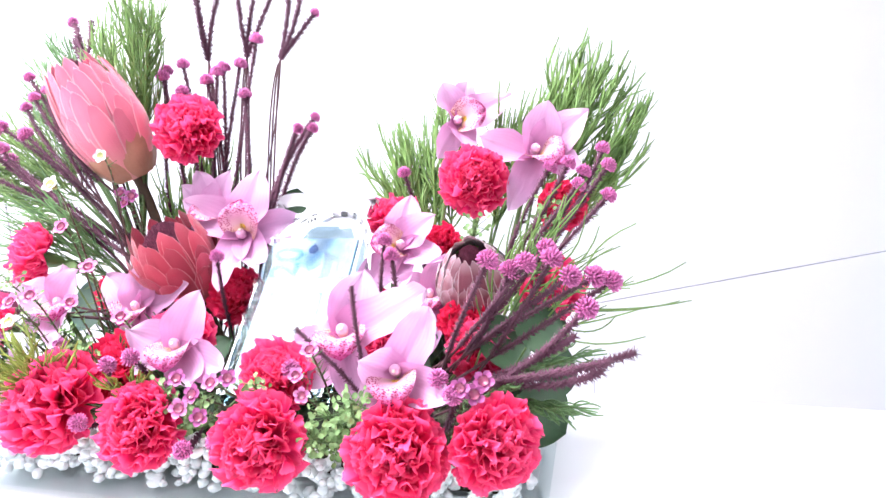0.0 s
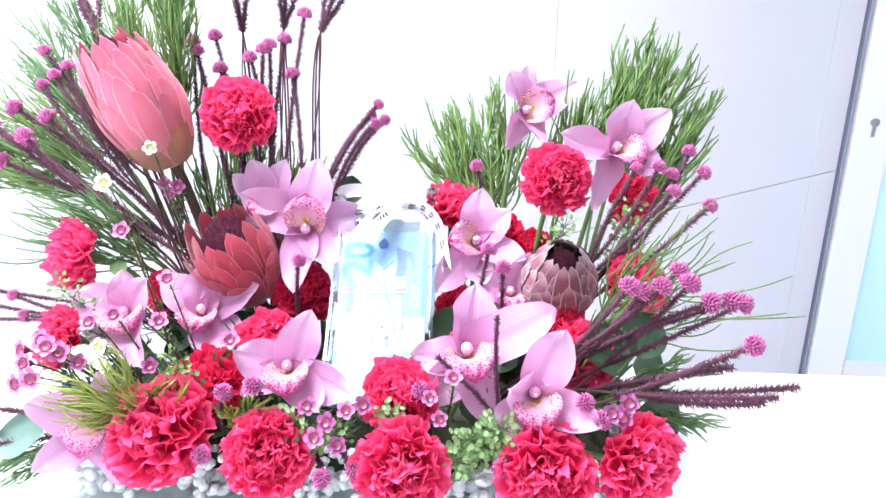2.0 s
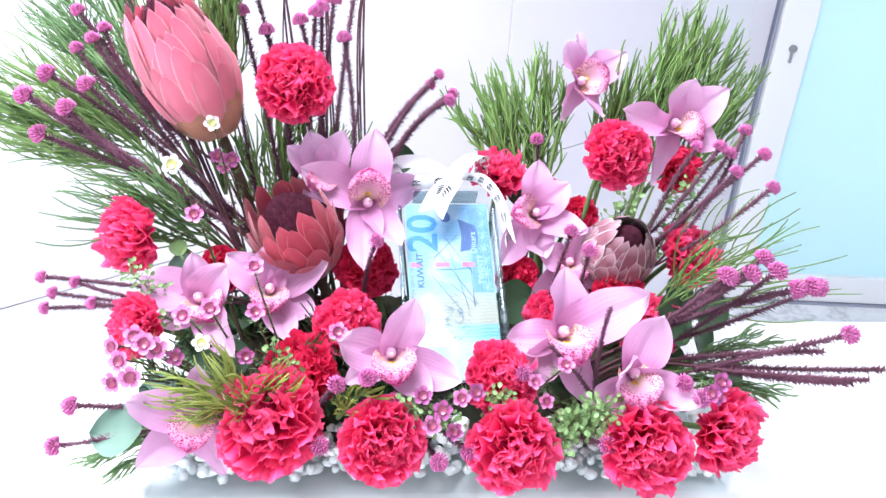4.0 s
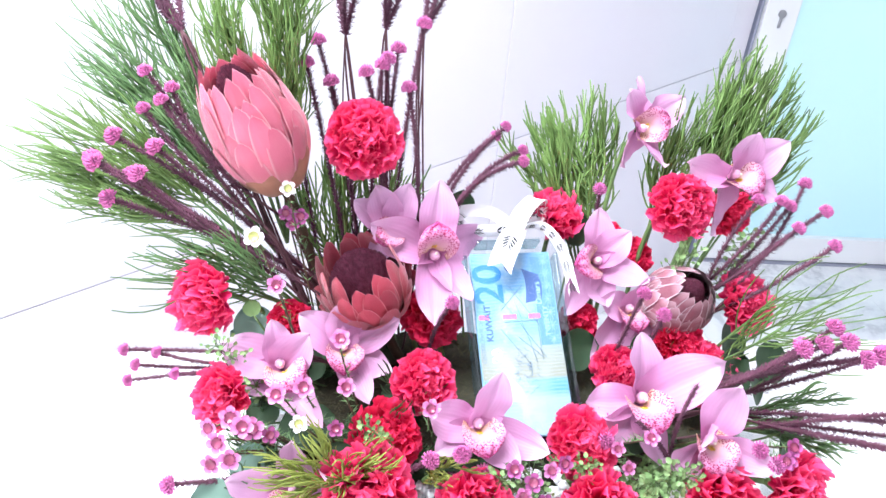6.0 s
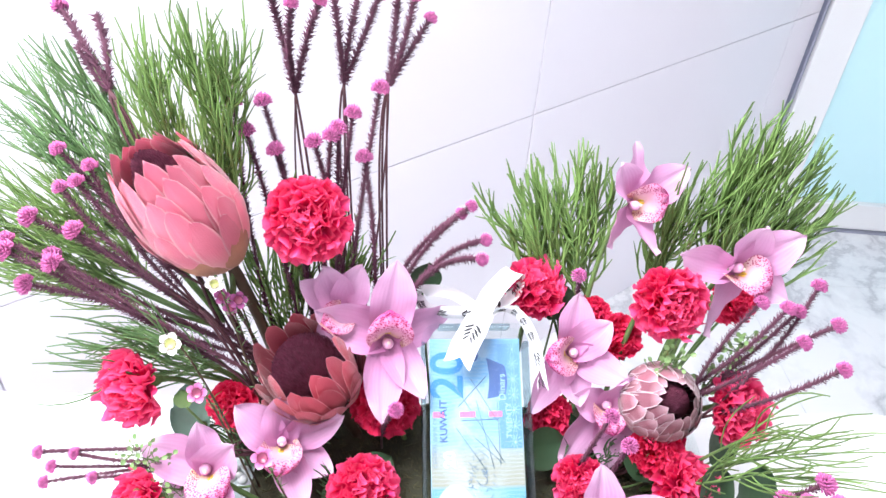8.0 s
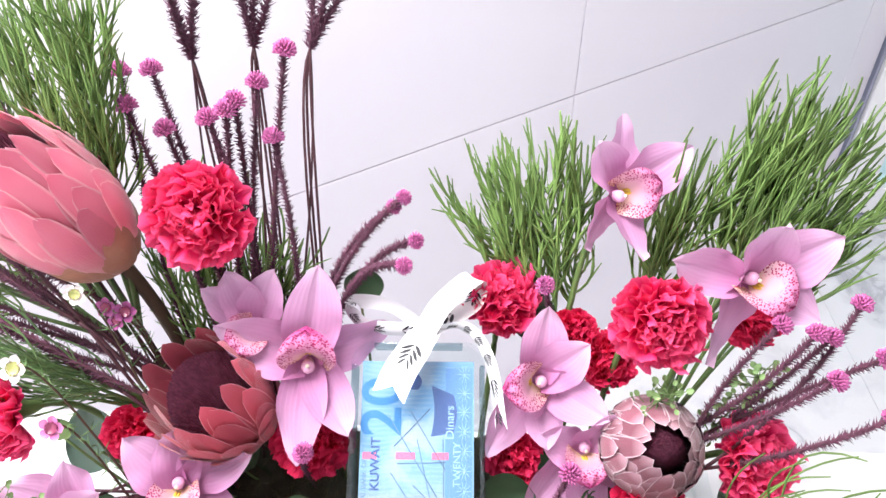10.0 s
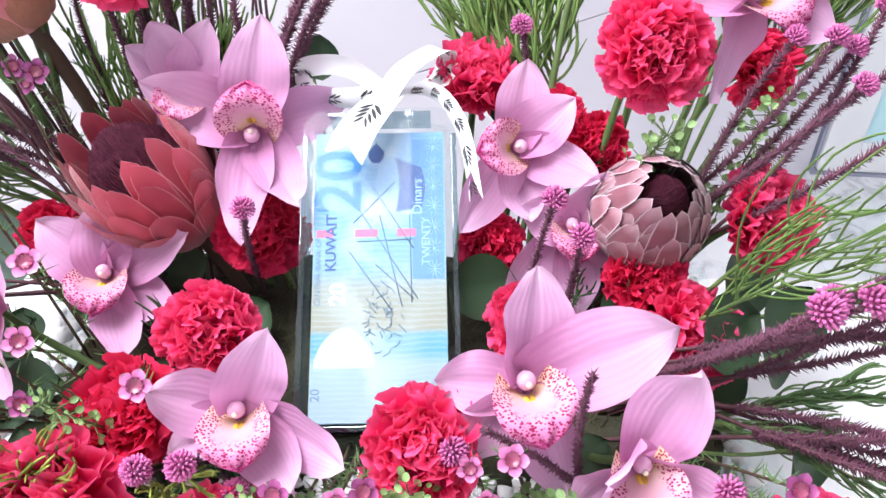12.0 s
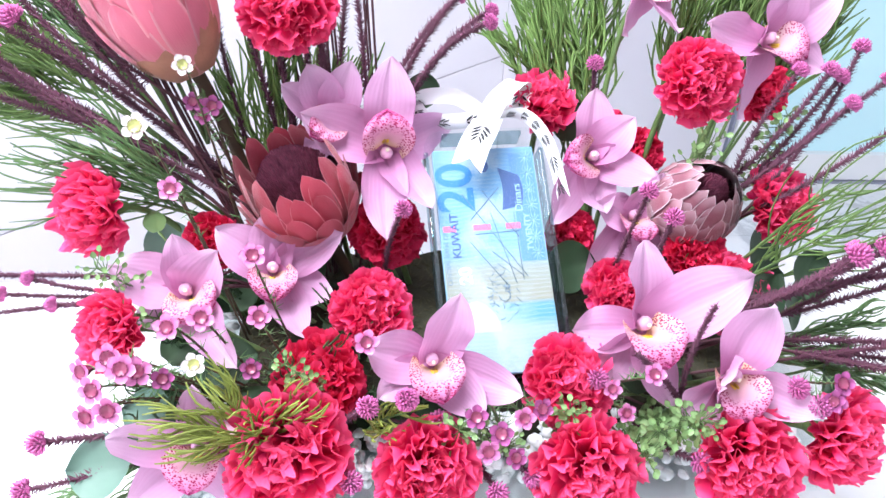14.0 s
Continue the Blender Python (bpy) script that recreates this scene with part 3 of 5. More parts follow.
for k in range(7):
    c = Vector((0.0290, 0.075 + k * 0.0112, top_z))
    for j in range(10):
        a = 0.628 * j
        g.tube([c, c + Vector((math.cos(a) * 0.0045, math.sin(a) * 0.0055, 0))], 0.0002, 4)
part("rosettes", g, INK_PALE, stack)
g = Geo()
g.grid(lambda a, b: (-0.002 + 0.0045 * (a - 0.5) * math.sin(3.14 * min(1, b + 0.15)) * 2, 0.133 + 0.013 * b, top_z), 6, 6)
part("emblem", g, INK_DEEP, stack, "dark blue emblem patch", False)

# ---- the ribbon ----
RIB = Nodes("white_satin_ribbon", 0.35).colour((0.82, 0.82, 0.83)).mat
RIB_INK = ink("black_ribbon_print", (0.012, 0.012, 0.016), 0.5)
ribbon = thing("ribbon_bow", boxm, "white satin ribbon bow with black leaf print", "ribbon")


def strip(name, pts, width, prints=True, side=None, parent=None):
    """A ribbon strip through pts (in the box's own axes), with printed sprigs."""
    pts = [Vector(p) for p in pts]
    n = 24
    path = []
    for i in range(n + 1):
        t = i / n * (len(pts) - 1)
        k = min(int(t), len(pts) - 2)
        a, b = pts[max(k - 1, 0)], pts[min(k + 2, len(pts) - 1)]
        p, q, f = pts[k], pts[k + 1], t - k
        path.append((p * 2 + (q - a) * f + (a * 2 - p * 5 + q * 4 - b) * f * f + (p * 3 - a - q * 3 + b) * f ** 3) / 2)
    side = Vector(side or (1, 0, 0)).normalized()

    def at(a, b):
        t = b * n
        k = min(int(t), n - 1)
        c = path[k].lerp(path[k + 1], t - k)
        d = (path[k + 1] - path[k]).normalized()
        s = (side - d * side.dot(d)).normalized()
        up = d.cross(s)
        return c + s * width * (a - 0.5) + up * 0.0012 * math.cos(3.14 * (a - 0.5)), up, s, d
    g = Geo()
    notch = 0.16 if name == "tail" else 0.0
    g.grid(lambda a, b: at(a, b * (1 - notch * (1 - abs(2 * a - 1))))[0], 6, n)
    body = part(name, g, RIB, ribbon)
    if prints:
        g = Geo()
        span = sum((path[k + 1] - path[k]).length for k in range(n))
        q = width / span
        steps = max(1, int(0.80 / q))
        for i in range(steps):
            v = (i + 0.30) / steps
            for sgn in (1, -1):
                for j in range(4):
                    b0 = v + j * 0.17 * q
                    if b0 > 0.97 - 0.3 * q:
                        continue

                    def leaf(a, b):
                        u = 0.5 + sgn * (0.02 + (0.34 - 0.05 * j) * b)
                        w = 0.075 * q * math.sin(math.pi * min(0.98, b * 0.9 + 0.08))
                        p, up, s, d = at(u, min(1, max(0, b0 + 0.26 * q * b + (a - 0.5) * w * 2)))
                        return p + up * 0.0004
                    g.grid(leaf, 2, 4)
        part("leaf_print", g, RIB_INK, body, "black leaf print")
    return body


Z = BD + 0.002
KNOT = (0.0045, BH + 0.007, Z + 0.001)
strip("loop", [KNOT, (-0.018, BH + 0.022, Z + 0.006), (-0.044, BH + 0.025, Z - 0.002), (-0.034, BH + 0.012, Z - 0.010), KNOT], 0.012, True, (0.1, 0.6, 0.8))
strip("loop", [KNOT, (0.016, BH + 0.026, Z - 0.002), (0.037, BH + 0.047, Z - 0.018), (0.034, BH + 0.030, Z - 0.026), KNOT], 0.018, True, (0.7, -0.5, 0.5))
strip("tail", [KNOT, (-0.002, BH - 0.006, Z + 0.009), (-0.010, BH - 0.020, Z + 0.013), (-0.017, BH - 0.036, Z + 0.013)], 0.021, True, (1, 0.1, 0))
strip("tail", [KNOT, (0.030, BH + 0.010, Z - 0.001), (0.046, BH - 0.012, Z - 0.003), (0.053, BH - 0.054, Z - 0.008)], 0.010, True, (0.6, 0.2, 0.7))
g = Geo()
g.ball(KNOT, 0.0075, 12, 8, 0.7)
part("knot", g, RIB, ribbon)


# ---- carnations ----
def carnation_petal(seed, mat, wide, crumple):
    """A fan-shaped petal with a frilled, toothed edge: it grows along +y from the origin, for a bloom of radius 1."""
    random.seed(100 + seed)
    g = Geo()
    k1, k2, p1, p2, p3 = rnd(4.5, 7), rnd(10, 14), rnd(0, 6.3), rnd(0, 6.3), rnd(0, 6.3)
    curl = rnd(0.10, 0.34)
    bend = rnd(-0.28, 0.28) * crumple

    def fn(a, b):
        u = 2 * a - 1
        tooth = abs(((u + 1) * 5.0 + p1) % 1.0 - 0.5) - 0.25
        edge = 1 - 0.12 * u * u - 0.06 * u ** 6 + 0.025 * math.sin(u * 9 + p3) + 0.08 * tooth
        r = 0.10 + 0.90 * b * (1 - (1 - edge) * b ** 3)
        w = wide * (u - 0.12 * u ** 3) * (0.12 + 0.88 * b ** 0.7)
        z = b * b * (crumple * (0.12 * math.sin(k1 * u + p1 + 1.2 * b) + 0.048 * b * math.sin(k2 * u + p2)) - curl * b * b) + bend * u * u * b
        return (w, r, z)
    g.grid(fn, 30, 9)
    return g.mesh("petal", mat)


BLOOMS = [([carnation_petal(k, mt, 0.42, 1.45) for k in range(6)], [carnation_petal(20 + k, mt, 0.50, 1.45) for k in range(6)]) for mt in CARN]


def add_bloom(owner, size, seed, deep):
    """Many petals: crumpled ones in the middle, wide ones round the rim; the bloom opens along +z."""
    inner, outer = BLOOMS[deep]
    size *= 0.93
    random.seed(seed)
    n = 70
    for i in range(n):
        f = (i + 0.5) / n
        th = 0.10 + 1.62 * f ** 0.70
        ph = i * 2.39996 + rnd(-0.35, 0.35)
        d = Vector((math.sin(th) * math.cos(ph), math.sin(th) * math.sin(ph), math.cos(th)))
        side = Vector((-math.sin(ph), math.cos(ph), 0))
        o = part("petal", random.choice(inner if f < 0.42 else outer), None, owner)
        s = size * (rnd(0.82, 1.0) if f < 0.5 else rnd(0.88, 1.12))
        m = Matrix((side, d, side.cross(d))).transposed().to_4x4()
        tw = rnd(-1.4, 1.4) if f < 0.42 else rnd(-0.65, 0.65)
        o.matrix_local = Matrix.Diagonal((1, 1, 0.74, 1)) @ m @ Matrix.Rotation(tw, 4, "Y") @ Matrix.Scale(s, 4)


g = Geo()
g.grid(lambda a, b: ((0.0035 + 0.0055 * b ** 0.7) * math.cos(6.2832 * a), (0.0035 + 0.0055 * b ** 0.7) * math.sin(6.2832 * a), -0.022 + 0.026 * b), 12, 6)
CALYX = g.mesh("calyx", STEM)


def to_foam(p, spread=0.75):
    """The point in the foam out of which the stem for p grows."""
    x = min(max(-0.2425 + (p[0] + 0.2425) * spread, FX0 + 0.015), FX1 - 0.015)
    y = min(max(0.55 + (p[1] - 0.55) * spread, FY0 + 0.012), FY1 - 0.012)
    return Vector((x, y, TOP + 0.045))


def stem_part(owner, m, start, bend, base, r0, r1, mat, name="stem", n=12):
    inv = m.inverted()
    g = Geo()
    pts = [inv @ p for p in bez(base, bend, start, n)]
    g.tube(pts, [r0 + (r1 - r0) * i / n for i in range(n + 1)], 7)
    return part(name, g, mat, owner)


def carnation(middle, size, facing, variant=0, deep=0, label="crimson pink carnation with frilled petals in full bloom"):
    f = Vector(facing).normalized()
    c = Vector(middle) - f * size * 0.28
    m = orient(c, f, (0.3, 0.2, 1)) @ Matrix.Rotation(variant * 1.3 + middle[0] * 40, 4, "Z")
    ob = thing("carnation", m, label, "flower", "carnations in the tray")
    s = size / 0.034
    add_bloom(ob, size, int(variant * 17 + abs(middle[0]) * 9000), deep)
    part("calyx", CALYX, None, ob, "green calyx").scale = (s, s, s)
    start = m @ Vector((0, 0, -0.019 * s))
    base = to_foam(c)
    stem_part(ob, m, start, start - f * 0.05 + Vector((0, 0, -0.01)), base, 0.0022, 0.0024, STEM)
    return ob


LOW = "crimson pink carnation drooping over the tray's front edge"
TALL = "crimson pink carnation standing high on its stem"
carnation((-0.380, 0.408, 0.128), 0.0385, (-0.10, -0.80, 0.58), 0, 0, LOW)
carnation((-0.303, 0.398, 0.117), 0.0310, (0.0, -0.90, 0.42), 1, 0, LOW)
carnation((-0.212, 0.391, 0.117), 0.0330, (0.05, -0.90, 0.42), 2, 0, LOW)
carnation((-0.120, 0.390, 0.119), 0.0335, (0.05, -0.90, 0.45), 3, 0, LOW)
carnation((-0.059, 0.398, 0.124), 0.0300, (0.45, -0.80, 0.40), 0, 0, LOW)
carnation((-0.219, 0.436, 0.145), 0.0285, (0.03, -0.62, 0.80), 1)
carnation((-0.363, 0.458, 0.133), 0.0300, (-0.05, -0.60, 0.80), 0, 1, "deep red carnation with loose frilled petals")
carnation((-0.330, 0.502, 0.148), 0.0275, (0.20, -0.65, 0.72), 2)
carnation((-0.318, 0.574, 0.160), 0.0280, (0.15, -0.75, 0.60), 3, 1, "deep red carnation beneath the orchids")
carnation((-0.507, 0.550, 0.195), 0.0305, (-0.60, -0.70, 0.30), 1)
carnation((-0.485, 0.480, 0.156), 0.0240, (-0.50, -0.70, 0.45), 2)
carnation((-0.439, 0.569, 0.158), 0.0210, (0.0, -0.80, 0.60), 3, 1, "deep red carnation half hidden among leaves")
carnation((-0.379, 0.617, 0.307), 0.0340, (0.05, -0.88, 0.46), 0, 0, TALL)
carnation((-0.106, 0.591, 0.261), 0.0300, (0.05, -0.90, 0.40), 1, 0, TALL)
carnation((-0.196, 0.657, 0.219), 0.0290, (0.05, -0.28, 0.95), 2, 0, "crimson pink carnation beside the ribbon bow")
carnation((-0.040, 0.560, 0.183), 0.0290, (0.40, -0.62, 0.66), 3)
carnation((-0.084, 0.511, 0.144), 0.0300, (0.30, -0.62, 0.70), 0)
carnation((-0.105, 0.537, 0.155), 0.0230, (0.0, -0.70, 0.70), 1, 1, "deep red carnation half hidden among orchids")
carnation((-0.169, 0.511, 0.150), 0.0225, (-0.2, -0.70, 0.65), 2)
carnation((-0.186, 0.573, 0.150), 0.0200, (-0.2, -0.80, 0.50), 3, 1, "deep red carnation beside the money box")
carnation((-0.034, 0.632, 0.234), 0.0230, (0.4, -0.70, 0.50), 0, 1, "deep red carnation behind an orchid")
carnation((-0.122, 0.634, 0.183), 0.0210, (0.1, -0.70, 0.60), 1, 1, "deep red carnation behind an orchid")
carnation((-0.146, 0.645, 0.199), 0.0170, (0.0, -0.70, 0.60), 2, 1, "small deep red carnation behind an orchid")


# ---- orchids ----
def tepal_mesh(name, L, W, cup, curl, twist, seed):
    random.seed(seed)
    ph = rnd(0, 6.3)
    g = Geo()

    def fn(a, b):
        u = 2 * a - 1
        w = W * (0.16 + 0.84 * math.sin(math.pi * min(1, b * 0.80 + 0.10)) ** 0.8) * (1 - b ** 6.0) ** 0.60 if b < 1 else 0.0
        x = w * u
        z = cup * W * (u * u) * (0.6 + 0.4 * math.cos(3.14 * b)) + curl * L * (b ** 2.2 - b) + (0.20 * W * math.sin(7 * b + ph) + 0.09 * W * math.sin(16 * b + 2 * ph)) * u * abs(u) - 0.10 * W * math.exp(-(u * 6) ** 2)
        tw = twist * b
        return (x * math.cos(tw) - z * math.sin(tw) * 0.3, L * b, z + x * math.sin(tw) * 0.5)
    g.grid(fn, 12, 14)
    return g.mesh(name, ORCHID)


SEPALS = [tepal_mesh("sepal", 0.054, 0.0130, 0.50, c, tw, 30 + i) for i, (c, tw) in enumerate(((0.16, 0.5), (-0.16, -0.6), (0.30, 0.3)))]
PETALS = [tepal_mesh("petal", 0.051, 0.0152, 0.48, c, tw, 40 + i) for i, (c, tw) in enumerate(((0.06, 0.7), (-0.20, -0.6), (0.26, 0.2)))]


def lip_mesh():
    """The lip: side lobes stand up round the column, the wide front lobe rolls down."""
    g = Geo()

    def fn(a, b):
        u = 2 * a - 1
        w = (0.0050 + 0.0085 * math.sin(math.pi * min(1.0, b * 0.72 + 0.12))) * ((1 - b ** 7) ** 0.45 if b < 1 else 0.0)
        raise_ = 0.013 * (1 - b) ** 0.5 * abs(u) ** 1.8
        y = -0.004 - 0.011 * b - 0.016 * max(0.0, b - 0.45) ** 1.15
        z = 0.002 + 0.026 * math.sin(1.75 * b) - 0.010 * max(0.0, b - 0.6) ** 1.2 + 0.0014 * math.sin(u * 10 + 1) * b * b
        return (w * u * (1 + 0.15 * b), y + raise_ - 0.0035 * b * b * u * u, z - 0.003 * u * u * b)
    g.grid(fn, 20, 18)
    return g.mesh("lip", LIP)


LIPM = lip_mesh()
g = Geo()
g.tube(bez((0, 0.001, 0.001), (0, 0.006, 0.010), (0, 0.0030, 0.0155), 8), [0.0034, 0.0040, 0.0045, 0.0049, 0.0052, 0.0053, 0.0051, 0.0043, 0.0026], 12)
COLM = g.mesh("column", COLUMN)
g = Geo()
g.ball((0, 0.0024, 0.0168), 0.0017, 10, 7, 0.6)
ANTM = g.mesh("anther_cap", ANTHER)
g = Geo()
for sx in (-1, 1):
    g.tube(bez((sx * 0.0016, -0.0055, 0.006), (sx * 0.0018, -0.0065, 0.012), (sx * 0.0013, -0.0110, 0.019), 6), [0.0012, 0.0016, 0.0017, 0.0017, 0.0016, 0.0015, 0.0006], 7)
CALM = g.mesh("callus", CALLUS)


def orchid(column, facing, lip, tepals, size=1.0, label="pale pink cymbidium orchid with a magenta-speckled lip"):
    """column: its middle; lip: the way in which the lip hangs; tepals: where each of the five points, in millimetres from the column."""
    f = Vector(facing).normalized()
    c = Vector(column) - f * 0.008 * size
    m = orient(c, f, Vector(lip) * -1)
    inv = m.to_3x3().inverted()
    ob = thing("orchid", m, label, "flower", "orchids in the tray")
    random.seed(int(1000 + column[0] * -900 + column[1] * 777))
    for i, (a, b, e) in enumerate(tepals):
        kind = i < 2
        d = inv @ (Vector((a, b, e)) / 1000 + f * 0.008 * size)
        ln = max(d.length, 0.034)
        y = d.normalized()
        z = Vector((0, 0, 1)) - y * y.z * 0.98
        z = (z - y * z.dot(y)).normalized()
        o = part("petal" if kind else "sepal", random.choice(PETALS if kind else SEPALS), None, ob)
        w = 0.25 * ln / 0.052 + 0.75 * size
        turn_to = Matrix((y.cross(z), y, z)).transposed().to_4x4()
        o.matrix_local = Matrix.Translation((0, 0, 0.001 if kind else -0.001)) @ turn_to @ Matrix.Rotation(rnd(-0.25, 0.25), 4, "Y") @ Matrix.Diagonal((w * rnd(1.04, 1.16), ln / 0.051, w, 1))
    for nm, me, lb in (("lip", LIPM, "white and pink lip speckled magenta"), ("column", COLM, ""), ("anther_cap", ANTM, "cream anther cap"), ("callus", CALM, "yellow callus ridges")):
        o = part(nm, me, None, ob, lb)
        o.scale = (size * 1.08, size * 0.80, size * 0.90) if nm == "lip" else (size * 0.72,) * 3
    start = m @ Vector((0, 0, -0.001))
    stem_part(ob, m, start, start - f * 0.03 + Vector((0, 0, -0.03)), to_foam(c), 0.0026, 0.0018, STEM)
    return ob


orchid((-0.173, 0.448, 0.172), (0.12, -0.74, 0.64), (0.20, -0.55, -0.70), ((4, 40, 34), (58, 6, 32), (-38, 10, -8), (-24, -12, -34), (18, -22, -42)), 1.12)
orchid((-0.128, 0.419, 0.157), (0.05, -0.90, 0.40), (0.10, -0.45, -0.85), ((-18, -16, 14), (19, 18, 40), (38, -24, -4), (-22, 0, -24), (-8, -18, -32)), 1.0)
orchid((-0.297, 0.440, 0.159), (0.10, -0.78, 0.58), (0.15, -0.50, -0.80), ((16, 16, 38), (-38, 4, 10), (46, -20, -6), (-30, -6, -18), (26, -24, -16)), 1.0)
orchid((-0.318, 0.591, 0.215), (0.15, -0.78, 0.58), (0.0, 0.42, 0.90), ((5, 36, 50), (-56, 2, 26), (46, 32, 4), (-2, -44, -42), (28, -34, -24)), 1.15, "pale pink cymbidium orchid hanging upside down beside the bow")
orchid((-0.353, 0.603, 0.229), (-0.10, -0.82, 0.55), (-0.70, -0.40, -0.35), ((-16, 12, 36), (14, 18, 36), (-32, 10, 22), (-20, -16, -30), (26, 4, -14)), 0.88)
orchid((-0.441, 0.501, 0.167), (0.10, -0.72, 0.64), (0.45, -0.75, -0.20), ((-46, 12, 14), (22, 2, 30), (-32, -4, -18), (30, -42, -20), (-8, 20, 28)), 1.05)
orchid((-0.395, 0.534, 0.156), (0.15, -0.74, 0.62), (0.02, -0.85, -0.35), ((-36, 18, 24), (0, 18, 36), (44, 12, 20), (38, -14, -12), (20, -37, -22)), 1.0)
orchid((-0.174, 0.593, 0.204), (-0.10, -0.80, 0.55), (-0.90, -0.05, -0.15), ((6, 30, 38), (32, 12, 24), (42, -22, -6), (-28, -30, -34), (8, -28, -28)), 1.0)
orchid((-0.141, 0.570, 0.166), (0.10, -0.75, 0.62), (0.05, -0.45, -0.80), ((-36, -28, -38), (-28, 4, 12), (30, -12, -14), (14, 2, 34), (4, -26, -40)), 0.95, "pale pink cymbidium orchid beneath the silvery protea")
orchid((-0.055, 0.608, 0.282), (0.45, -0.72, 0.50), (0.62, 0.0, -0.78), ((8, 2, 40), (40, 4, 32), (-46, 0, 12), (-20, -22, -44), (36, -12, -16)), 1.05)
orchid((-0.128, 0.655, 0.307), (0.50, -0.72, 0.45), (0.90, 0.20, 0.30), ((-18, 8, 32), (42, 26, 20), (0, 36, 32), (-18, -12, -32), (12, -32, -22)), 1.0)
orchid((-0.429, 0.420, 0.120), (-0.12, -0.82, 0.48), (-0.05, -0.35, -0.85), ((-44, -4, 18), (26, -4, 20), (-2, 18, 30), (-38, -16, -26), (18, -14, -34)), 1.0, "pale lilac-pink cymbidium orchid low by the tray's corner")


# ---- proteas ----
def bract_mesh(name, L, W, profile, mat, flare=0.0, blunt=3.2):
    """A keeled bract that follows the cup's profile, radius against height."""
    g = Geo()

    def fn(a, b):
        u = 2 * a - 1
        w = W * math.sin(math.pi * min(1, 0.16 + 0.42 * b)) * ((1 - b ** blunt) ** (0.66 if blunt < 4 else 0.5) if b < 1 else 0.0)
        r = profile(b)
        ang = u * w / max(r, 0.008)
        rr = r + 0.0008 + 0.30 * W * (1 - u * u) * math.sin(math.pi * min(1, b * 0.8 + 0.2)) + flare * W * b ** 5 + 0.0022 * abs(u) ** 4 * math.sin(math.pi * b)
        return (rr * math.sin(ang), -rr * math.cos(ang), L * b)
    g.grid(fn, 8, 14)
    return g.mesh(name, mat)


def protea(base, axis, L, R, mat, spread, label, brown=0, turn=0.0, rings=6, dome=0.55, stylecount=420, tipflare=0.0, reach=0.92, wide=0.34, first=0.34, flare=0.25, blunt=3.2, close=1.2):
    m = orient(base, axis, (0.2, 0.3, 0.9)) @ Matrix.Rotation(turn, 4, "Z")
    ob = thing("protea", m, label, "flower", "proteas in the tray")
    for ring in range(rings):
        f = ring / (rings - 1)
        n = (8 + ring * 1 if ring < 2 else 11 + (ring % 2)) + (2 if rings > 7 else 0)
        top = first + (1 - first) * f ** 0.8 if ring >= brown else 0.27 + 0.11 * ring
        grow = 1.10 - 0.21 * f

        def prof(b, top=top, grow=grow, f=f):
            h = b * top
            belly = math.sin(math.pi * min(1.0, 0.12 + 0.62 * h)) ** 0.75
            return R * grow * belly * (1 - (1 - spread) * max(0.0, h - 0.45) ** 1.3 * close) + tipflare * max(0, b - 0.55) ** 2 * 0.08 * (1 - f * 0.5)
        me = bract_mesh("bract", L * top, R * wide * (1.15 - 0.15 * f), prof, BRACT_BROWN if ring < brown else mat, flare, blunt)
        for k in range(n):
            o = part("bract", me, None, ob, "brown scaly bract" if ring < brown else "")
            sc = rnd(0.95, 1.05)
            o.matrix_local = Matrix.Rotation(6.2832 * (k + 0.5 * (ring % 2)) / n + rnd(-0.06, 0.06), 4, "Z") @ Matrix.Rotation(rnd(-0.02, 0.02) if blunt > 6.5 else rnd(-0.06, 0.06), 4, "X") @ Matrix.Diagonal((1, 1, sc, 1))
    g = Geo()
    random.seed(int(L * 99999))
    for k in range(stylecount):
        q = math.sqrt((k + 0.5) / stylecount)
        a = k * 2.39996
        r0, r1 = R * 0.20 * q, R * dome * q
        tip = Vector((r1 * math.cos(a), r1 * math.sin(a), L * (reach - 0.34 * q * q) + rnd(-0.002, 0.002)))
        if spread < 0.8:
            tip = Vector((tip.x * 0.9, tip.y * 0.9, tip.z * 0.97))
        root = Vector((r0 * math.cos(a), r0 * math.sin(a), L * 0.25))
        mid = root.lerp(tip, 0.55) + Vector((math.cos(a), math.sin(a), 0)) * R * 0.16 * q
        g.tube([root, mid, tip], [0.0008, 0.0008, 0.0006], 3, False)
    tagged(part("flower_centre", g, STYLE, ob, "dark plum flower centre"), kind="stuff")
    start = Vector(base)
    ax = Vector(axis).normalized()
    stem_part(ob, m, start + ax * 0.006, start - ax * 0.06, to_foam(base), 0.0045, 0.005, BARK)
    return ob


protea((-0.448, 0.633, 0.261), (-0.27, -0.31, 0.92), 0.116, 0.0340, PROTEA[0], 0.58, "large half-closed pink protea with brown base bracts", 2, 0.3, 9, 0.70, 1100, 0.0, 1.04, 0.30, 0.36, 0.05, 4.2)
protea((-0.365, 0.590, 0.150), (-0.28, -0.26, 0.92), 0.080, 0.0350, PROTEA[1], 1.0, "open dusky red protea with a dark plum centre", 0, 0.1, 5, 0.84, 1500, 0.36, 0.98, 0.27, 0.44, 0.05, 4.0)
protea((-0.102, 0.588, 0.153), (0.00, -0.62, 0.78), 0.076, 0.0300, PROTEA[2], 0.24, "silvery pink protea with furry-edged bracts", 0, 0.2, 9, 0.60, 1500, 0.0, 1.02, 0.21, 0.38, -0.02, 7.0, 1.35)


